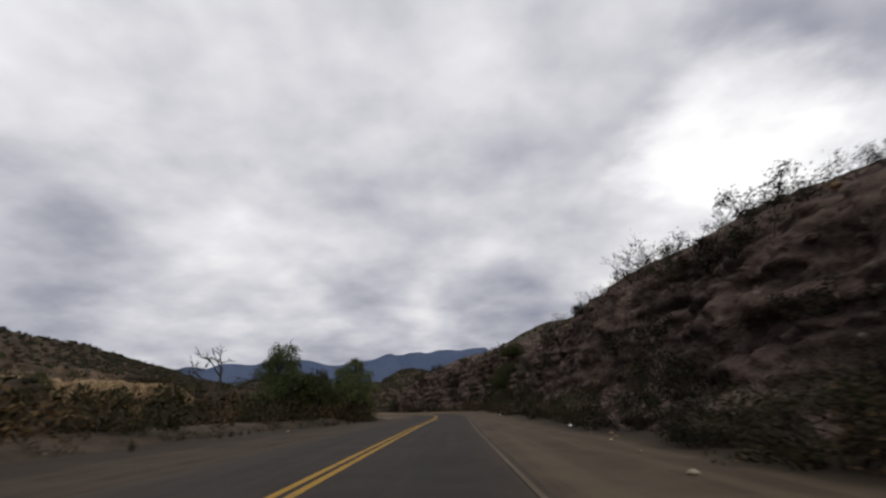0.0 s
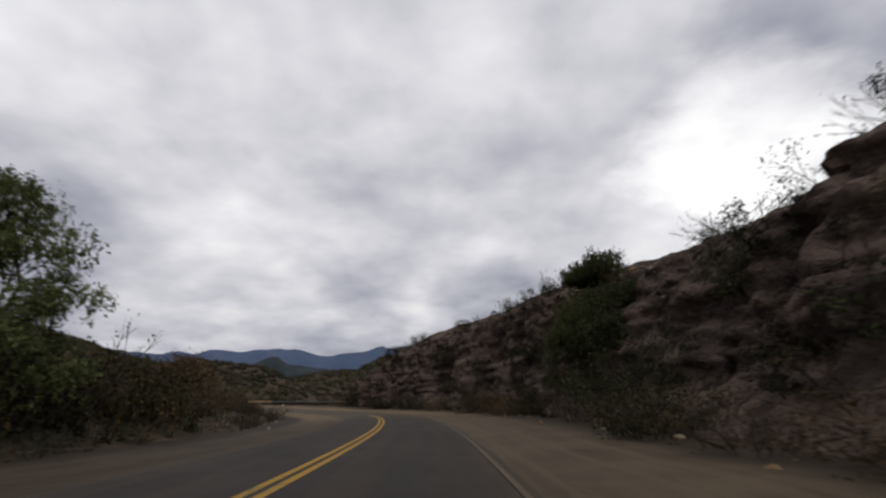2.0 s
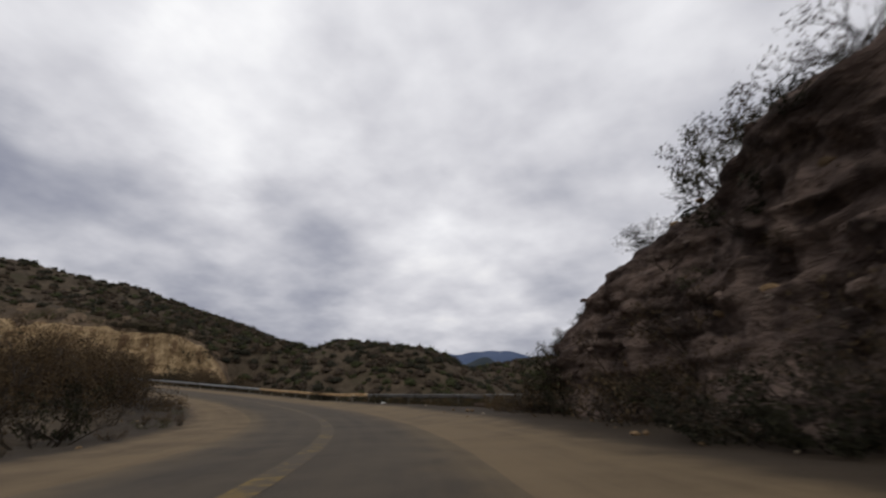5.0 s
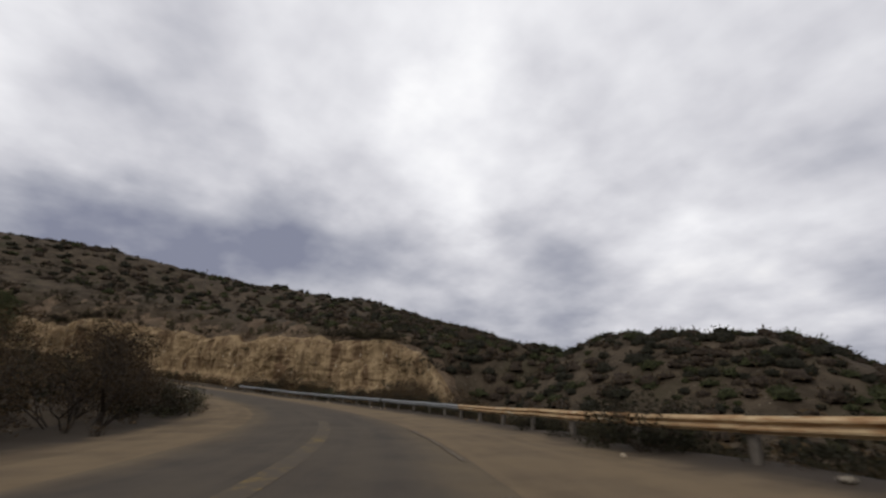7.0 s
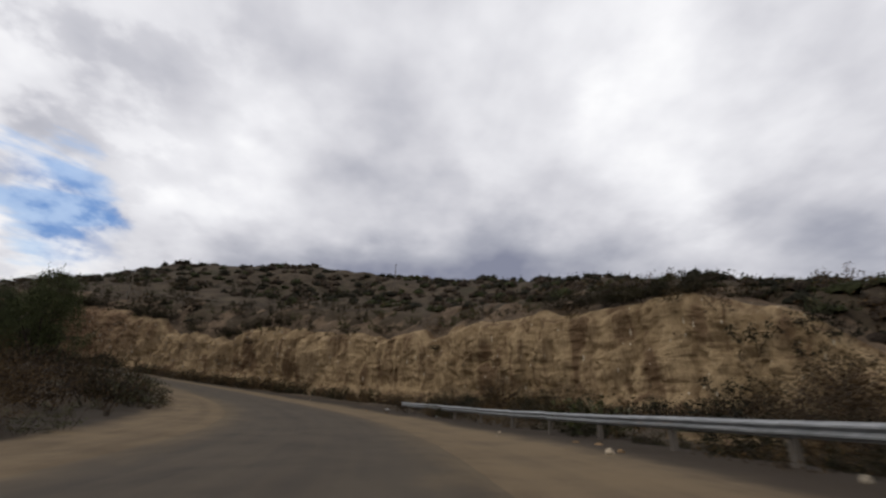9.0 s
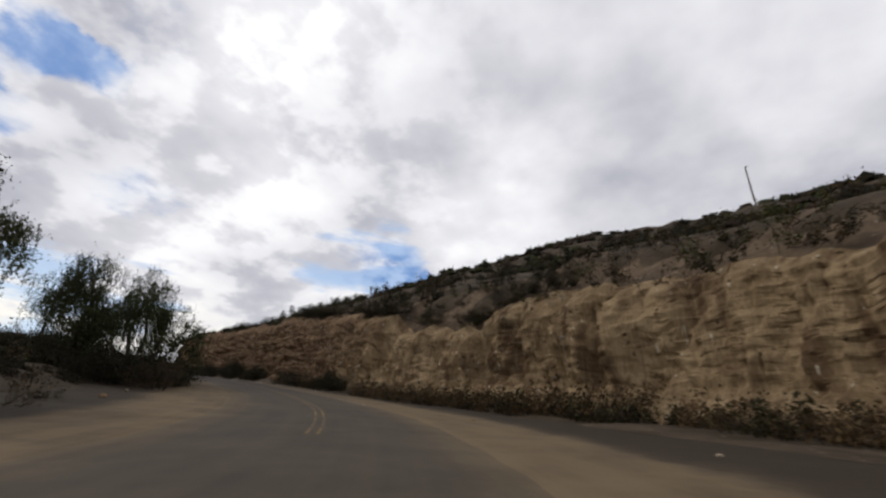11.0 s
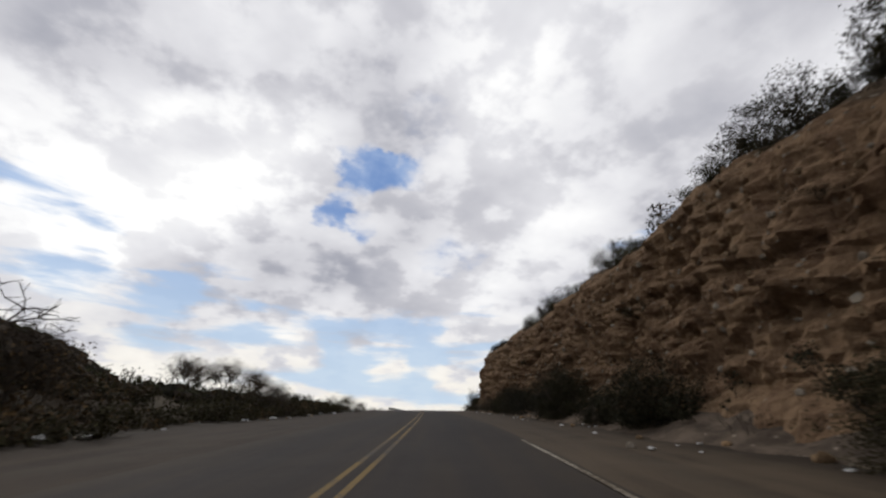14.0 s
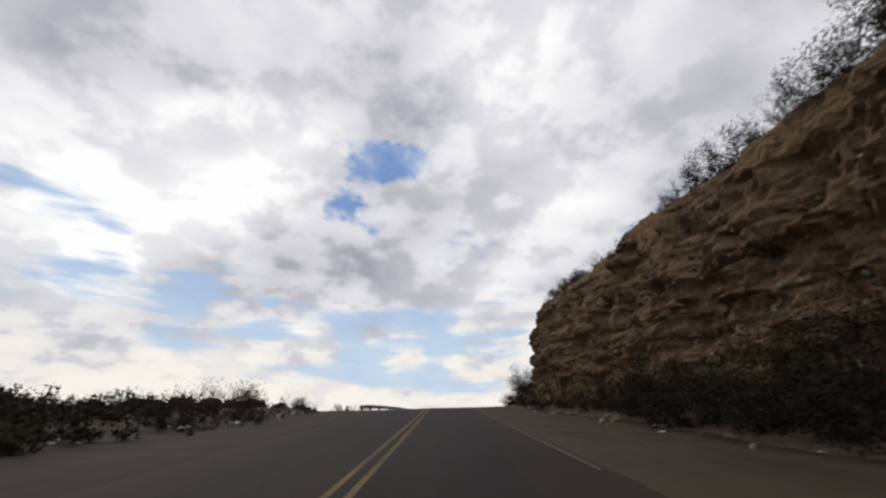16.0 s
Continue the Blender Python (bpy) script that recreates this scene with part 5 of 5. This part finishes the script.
# dense dark bushes at the foot of the cutting
DARKS = [crowned_tree((0, 0, 0), [(0, 0, 3.2, 1.7, 1.2), (-1.6, 0.4, 2.1, 1.7, 1.2), (1.6, -0.3, 2.3, 1.6, 1.2), (0.2, 1.6, 1.9, 1.7, 1.1), (-0.3, -1.6, 1.8, 1.7, 1.1), (0.8, 0.6, 0.9, 2.0, 0.8), (-1.0, -0.5, 0.9, 2.0, 0.8)], L_dark, "dense dark bush at the foot of the sandstone cutting", 190, 62, 0.34, 0.072, 0.0, 0.07, 0.12) for _ in range(3)]
for n, (u, q, tall) in enumerate(((15.53, 8.9, 0.75), (15.68, 9.3, 0.8), (15.85, 9.4, 0.62), (16.2, 9.0, 0.55), (16.42, 9.0, 0.7), (16.58, 9.3, 0.65), (14.93, 9.2, 0.65), (14.42, 9.2, 0.5), (13.74, 10.4, 0.62), (13.95, 10.2, 0.42), (15.2, 9.0, 0.42), (16.95, 9.4, 0.45), (17.3, 9.3, 0.4), (15.05, 9.3, 0.5), (16.75, 9.2, 0.5))):
    p = surface(u, q)
    place = Matrix.LocRotScale(Vector((p[0], p[1], p[2] - 0.1)), Euler((0, 0, 1.7 * n)), Vector((tall, tall, tall)))
    ob = DARKS[n] if n < 3 else copy_thing(DARKS[n % 3], place)
    ob.matrix_basis = place
    tagged(ob, category="bush", group="dark bushes at the foot of the cutting")
# dark brush against the foot of the sandstone face
for n, (u, off, tall) in enumerate(((11.24, 1.0, 0.5), (11.14, 1.4, 0.62), (11.03, 1.6, 0.8), (10.94, 1.0, 0.85), (10.85, 1.8, 0.85), (10.76, 1.0, 0.85), (10.67, 1.6, 0.8), (10.59, 1.0, 0.7), (10.44, 1.2, 0.55), (10.33, 1.0, 0.7))):
    p = surface(u, foot_at(u) - off)
    copy = copy_thing((BUSHES if n % 3 == 1 else DARKS)[n % 3], Matrix.LocRotScale(Vector((p[0], p[1], p[2] - 0.1)), Euler((0, 0, 2.1 * n)), Vector((tall, tall, tall))))
    tagged(copy, "dark rounded bush at the foot of the sandstone face", "bush", group="bushes at the foot of the sandstone face")
# leafless bushes of many thin twigs on the bank of the upper road
BARES = [crowned_tree((0, 0, 0), [(0, 0, 3.6, 1.9, 1.1), (-1.5, 0.3, 2.9, 1.5, 1.1), (1.5, -0.3, 3.0, 1.5, 1.1), (0.2, 1.3, 2.5, 1.5, 1.0), (-0.2, -1.3, 2.4, 1.5, 1.0)], L_dry, "leafless dark bush of many thin twigs", 420, 5, 0.2, 0.05, 0.0, 0.09, 0.12) for _ in range(2)]
for n, (u, q, tall) in enumerate(((15.86, -11.6, 0.66), (15.96, -12.8, 0.62), (15.9, -14.6, 0.7), (16.02, -11.4, 0.6), (15.75, -16.2, 0.66), (15.98, -17.2, 0.7), (17.5, -10.6, 0.45), (14.78, -12.0, 0.7), (14.85, -13.2, 0.6), (17.9, -9.6, 0.3))):
    p = surface(u, q)
    place = Matrix.LocRotScale(Vector((p[0], p[1], p[2] - 0.1)), Euler((0, 0, 1.3 * n)), Vector((tall, tall, tall)))
    ob = BARES[n] if n < 2 else copy_thing(BARES[n % 2], place)
    ob.matrix_basis = place
    tagged(ob, category="bush", group="leafless bushes along the upper road")
# half-bare trees on the flat inside the bend
THIN = [crowned_tree((0, 0, 0), [(0, 0, 4.3, 1.4, 0.9), (-1.2, 0.3, 3.4, 1.2, 0.9), (1.2, -0.3, 3.3, 1.2, 0.9), (0.2, 0.9, 2.4, 1.5, 0.9), (-0.4, -0.8, 1.6, 1.6, 0.8)], L_dry, "half-bare brown tree on the valley flat", 110, 34, 0.42, 0.105, 0.0, 0.13, 0.3) for _ in range(3)]
for n, (x, y, tall) in enumerate(((-27, 97, 1.0), (-31, 100, 1.1), (-24, 101, 0.85), (-35, 104, 1.15), (-29, 106, 1.0), (-40, 107, 1.2), (-34, 111, 1.05), (-45, 112, 1.2), (-38, 116, 1.1), (-50, 118, 1.25), (-29, 92, 0.95), (-36, 96, 1.1), (-44, 102, 1.2), (-25, 88, 0.8), (-40, 60, 1.2), (-46, 66, 1.3), (-52, 72, 1.35), (-58, 78, 1.4), (-64, 84, 1.5), (-70, 90, 1.5), (-48, 58, 1.3), (-56, 65, 1.4), (-64, 71, 1.45), (-60, 90, 1.4), (-52, 84, 1.3), (-33, 57, 1.1), (-28, 108, 1.2), (-33, 113, 1.25), (-38, 120, 1.35), (-44, 125, 1.4), (-30, 115, 1.2), (-36, 125, 1.3), (-50, 132, 1.4), (-24, 104, 1.1))):
    place = Matrix.LocRotScale(Vector((x, y, float(ground_z(x, y)) - 0.1)), Euler((0, 0, 2.4 * n)), Vector((tall, tall, tall)))
    ob = THIN[n] if n < 3 else copy_thing(THIN[n % 3], place)
    ob.matrix_basis = place
    tagged(ob, group="trees on the valley flat")


for x, y, s in ((-142.5, 140.5, 2.6), (-144.5, 138.0, 2.2), (-140.5, 142.0, 2.8), (-145.2, 135.0, 2.0), (-143.0, 133.5, 2.4), (-139.0, 138.0, 2.6), (-141.0, 134.5, 2.6), (-142.0, 131.8, 2.3), (-143.8, 131.0, 2.1), (-145.5, 131.5, 2.0)):
    plant("dark", (x + 0.7, y, float(ground_z(x, y)) + 0.05), s, "brush under the pepper trees", 0.9)


for k in range(13):
    plant("dark" if k % 4 else "dry", surface(12.55 + 0.075 * k, -7.2 - 2.6 * (k % 3) / 2 - 0.4 * rng.uniform()), rng.uniform(1.5, 2.2), "brush under the pepper trees", 0.95)


# ---- guardrails ----
def w_beam(us, qs, hs):
    """A corrugated rail along stations us."""
    prof = [(0.0, -0.155), (0.015, -0.135), (0.075, -0.095), (0.08, -0.06), (0.02, -0.02), (0.0, 0.0), (0.02, 0.02), (0.08, 0.06), (0.075, 0.095), (0.015, 0.135), (0.0, 0.155)]
    cols = [at(us, qs - d, hs + z) for d, z in prof] + [at(us, qs - d + 0.012, hs + z) for d, z in prof[::-1]]
    cols.append(cols[0])
    return np.stack(cols, 1)


def pier(u, q, top, half):
    """A square post with chamfered top, from below the ground."""
    base, vs, fs = at(u, q, 0.0), [], []
    for z, r in ((-0.7, half), (top - 0.03, half), (top, half * 0.7)):
        vs += [(base[0] + sx * r, base[1] + sy * r, base[2] + z) for sx, sy in ((-1, -1), (1, -1), (1, 1), (-1, 1))]
    for k in (0, 4):
        fs += [(k + j, k + (j + 1) % 4, k + 4 + (j + 1) % 4, k + 4 + j) for j in range(4)]
    return vs, fs + [(8, 9, 10, 11)]


def guardrail(line, rusty, label, low=0.0):
    top = new("guardrail")
    a = np.array(line, float)
    u = np.arange(a[0, 0], a[-1, 0], 0.002)
    p = at(u, np.interp(u, a[:, 0], a[:, 1]))
    s = np.concatenate([[0], np.cumsum(np.linalg.norm(np.diff(p, axis=0), axis=1))])
    total = s[-1]
    k = 0.0
    while k < total - 0.5:
        e = min(k + 3.81, total)
        us = np.interp(np.linspace(k, e + 0.12, 6), s, u)
        h = 0.64 - low + rng.normal() * 0.012 + rng.normal() * 0.01 * np.linspace(-1, 1, 6)
        pts = w_beam(us, np.interp(us, a[:, 0], a[:, 1]) + rng.normal() * 0.01, h)
        mid = (us[0] + us[-1]) / 2
        is_rusty = any(r0 < mid < r1 for r0, r1 in rusty)
        idx = np.arange(pts.shape[0] * pts.shape[1]).reshape(pts.shape[:2])
        faces = np.stack([idx[:-1, :-1], idx[1:, :-1], idx[1:, 1:], idx[:-1, 1:]], -1).reshape(-1, 4)
        part("rail_panel", mesh_of("rail_panel", pts.reshape(-1, 3), faces, M_rust if is_rusty else M_rail_shaded if mid < 7.12 else M_steel), top, "rusted orange rail panel" if is_rusty else "rail panel with shade put into its dark colour" if mid < 7.12 else "dull grey rail panel")
        v, f = pier(us[0], np.interp(us[0], a[:, 0], a[:, 1]) + 0.13, 0.76 - low, 0.075)
        part("post", mesh_of("post", v, f, M_post), top)
        k = e
    return tagged(top, label, "guardrail")


guardrail([(5.92, 15.0), (6.15, 12.9), (6.6, 10.4), (7.1, 8.9), (7.6, 8.2), (8.1, 8.5), (8.6, 9.2), (9.5, 9.6), (10.7, 9.6)], [(7.1, 8.24)], "long corrugated steel guardrail, rusted in the middle, along the bend")
guardrail([(18.0, -5.4), (18.8, -5.4), (19.6, -5.4), (22.5, -5.4)], [], "weathered grey guardrail on the far crest of the road", 0.4)


# ---- poles on the ridge ----
def utility_pole(x, y, tall, arms, label):
    top = new("utility_pole")
    z = float(ground_z(x, y))
    vs, fs = sticks([((0, 0, -0.5), (0, 0, tall * 0.6), 0.13, 0.11), ((0, 0, tall * 0.6), (0, 0, tall), 0.11, 0.09)])
    part("shaft", mesh_of("shaft", vs, fs, M_post), top)
    for h in arms:
        vs, fs = sticks([((-0.55, 0, tall - h), (0.55, 0.1, tall - h), 0.06, 0.06)])
        part("crossarm", mesh_of("crossarm", vs, fs, M_post), top)
    top.location = (x, y, z)
    return tagged(top, label, "pole")


utility_pole(-187, 182, 7.5, [0.15], "thin dark pole standing on the scrub ridge")
utility_pole(-182, 127, 3.2, [0.2, 0.6], "short dark pole with crossarms on the ridge")


# ---- stones and litter ----
def stone_mesh(mat):
    bm = bmesh.new()
    bmesh.ops.create_icosphere(bm, subdivisions=2, radius=0.5)
    sx, sy, sz = rng.uniform(0.7, 1.2), rng.uniform(0.6, 1.0), rng.uniform(0.45, 0.8)
    o = Vector(rng.uniform(0, 50, 3))
    for v in bm.verts:
        n = noise.fractal(v.co * 1.7 + o, 1.0, 2.0, 3)
        v.co = Vector((v.co.x * sx, v.co.y * sy, v.co.z * sz)) * (1 + 0.35 * n)
    me = bpy.data.meshes.new("rock")
    bm.to_mesh(me)
    bm.free()
    me.materials.append(mat)
    return me


STONES = {True: [stone_mesh(M_stone) for _ in range(4)], False: [stone_mesh(M_dark_stone) for _ in range(4)]}


def stone(place, size, pale, group):
    ob = new("rock", STONES[pale][int(rng.integers(4))])
    ob.matrix_basis = Matrix.LocRotScale(Vector((place[0], place[1], place[2] + 0.12 * size)), Euler((0, 0, rng.uniform(0, 6.28))), Vector((size, size, size)))
    return tagged(ob, "pale angular rock lying in roadside dirt" if pale else "brown angular rock fallen from the cutting", "rock", group)


for _ in range(70):
    u = rng.uniform(0, 5.8)
    stone(surface(u, foot_at(u) - abs(rng.normal()) * 1.3 - 0.2), rng.uniform(0.08, 0.3), rng.uniform() < 0.4, "rocks at the foot of the hillside")
for _ in range(110):
    u = rng.uniform(12.6, 19.2)
    stone(surface(u, foot_at(u) - abs(rng.normal()) * 1.2 - 0.4), 0.1 + 0.3 * rng.uniform() ** 2, rng.uniform() < 0.3, "rocks at the foot of the cutting")
for _ in range(40):
    u = rng.uniform(6, 12)
    stone(surface(u, rng.uniform(6.5, 9.5)), rng.uniform(0.08, 0.25), rng.uniform() < 0.5, "rocks along the bend")
for _ in range(40):
    u = rng.uniform(0, 18)
    stone(surface(u, -rng.uniform(7.5, 11)), rng.uniform(0.08, 0.3), rng.uniform() < 0.5, "rocks on the inner shoulder")
for _ in range(70):
    u = rng.uniform(0, 6)
    f_ = rng.uniform(0.3, 0.95)
    p = surface(u, foot_at(u) + (crest_at(u) - foot_at(u)) * f_)
    stone(p, rng.uniform(0.2, 0.6), rng.uniform() < 0.12, "rocks on the hillside")


def face_stones(name, face, u0, u1, count, s0, s1, mat, label):
    """Stones that stick out of a cut face, too many to count."""
    us, pts = face
    i = np.flatnonzero((us > u0) & (us < u1))
    bm = bmesh.new()
    bmesh.ops.create_icosphere(bm, subdivisions=1, radius=1.0)
    ball, tris = np.array([v.co[:] for v in bm.verts]), np.array([[v.index for v in f.verts] for f in bm.faces])
    bm.free()
    vs, fs = [], []
    for n in range(count):
        a, b = rng.choice(i), rng.integers(6, pts.shape[1] - 2)
        s = s0 + (s1 - s0) * rng.uniform() ** 3
        v = ball * rng.uniform(0.6, 1.2, (len(ball), 1)) * rng.uniform(0.55, 1.1, 3) * s
        vs.append(v + pts[a, b])
        fs.append(tris + n * len(ball))
    return tagged(new(name, mesh_of(name, np.concatenate(vs), np.concatenate(fs), mat)), label, "stones", kind="stuff")


face_stones("face_stones", SAND_FACE, 12.4, 19.5, 2400, 0.04, 0.2, M_stone, "pale cobbles sticking out of the sandstone face")
face_stones("face_stones", SAND_FACE, 10.2, 19.5, 1500, 0.05, 0.24, M_dark_stone, "brown stones sticking out of the sandstone face")
face_stones("face_stones", HILL_FACE, 0.0, 6.2, 1600, 0.06, 0.36, M_dark_rock, "dark stones sticking out of the hillside")


def litter_mesh():
    """A crumpled scrap of paper or plastic."""
    n = 6
    x, y = np.meshgrid(np.linspace(-0.5, 0.5, n), np.linspace(-0.35, 0.35, n), indexing="ij")
    z = 0.16 + 0.16 * rng.normal(size=(n, n))
    pts = np.stack([x + 0.06 * rng.normal(size=(n, n)), y + 0.06 * rng.normal(size=(n, n)), np.abs(z)], -1)
    under = pts * np.array([0.96, 0.96, 0.8]) - np.array([0, 0, 0.02])
    idx = np.arange(n * n).reshape(n, n)
    f = np.stack([idx[:-1, :-1], idx[1:, :-1], idx[1:, 1:], idx[:-1, 1:]], -1).reshape(-1, 4)
    v = np.concatenate([pts.reshape(-1, 3), under.reshape(-1, 3)])
    return mesh_of("litter", v, np.concatenate([f, f[:, ::-1] + n * n]), M_litter)


LITTER = [litter_mesh() for _ in range(4)]


def litter(u, q, size):
    p = surface(u, q)
    ob = new("litter", LITTER[int(rng.integers(4))])
    ob.matrix_basis = Matrix.LocRotScale(Vector((p[0], p[1], p[2])), Euler((0, 0, rng.uniform(0, 6.28))), Vector((size, size, size)))
    return tagged(ob, "crumpled white scrap of litter in roadside dirt", "litter", "litter along the road")


for u, q, s in ((2.08, 7.6, 0.3), (2.1, 8.0, 0.25), (3.0, -15.0, 0.5), (0.95, 8.6, 0.25), (6.86, 8.6, 0.42), (10.45, 9.9, 0.35), (10.9, 10.5, 0.3), (14.62, 6.2, 0.16), (14.9, 6.6, 0.18), (15.2, 6.9, 0.2)):
    litter(u, q, s)
for _ in range(34):
    u = rng.uniform(13.6, 18)
    litter(u, foot_at(u) - rng.uniform(0.8, 2.6), rng.uniform(0.08, 0.2))
for _ in range(46):
    litter(rng.uniform(14.6, 18.4), -rng.uniform(8.0, 11), rng.uniform(0.12, 0.4))


# shrub models that no place took are cleared away
for kind, models in MODELS.items():
    for n, ob in enumerate(models):
        if (kind, n) not in USED:
            for o in (*ob.children_recursive, ob):
                bpy.data.objects.remove(o)
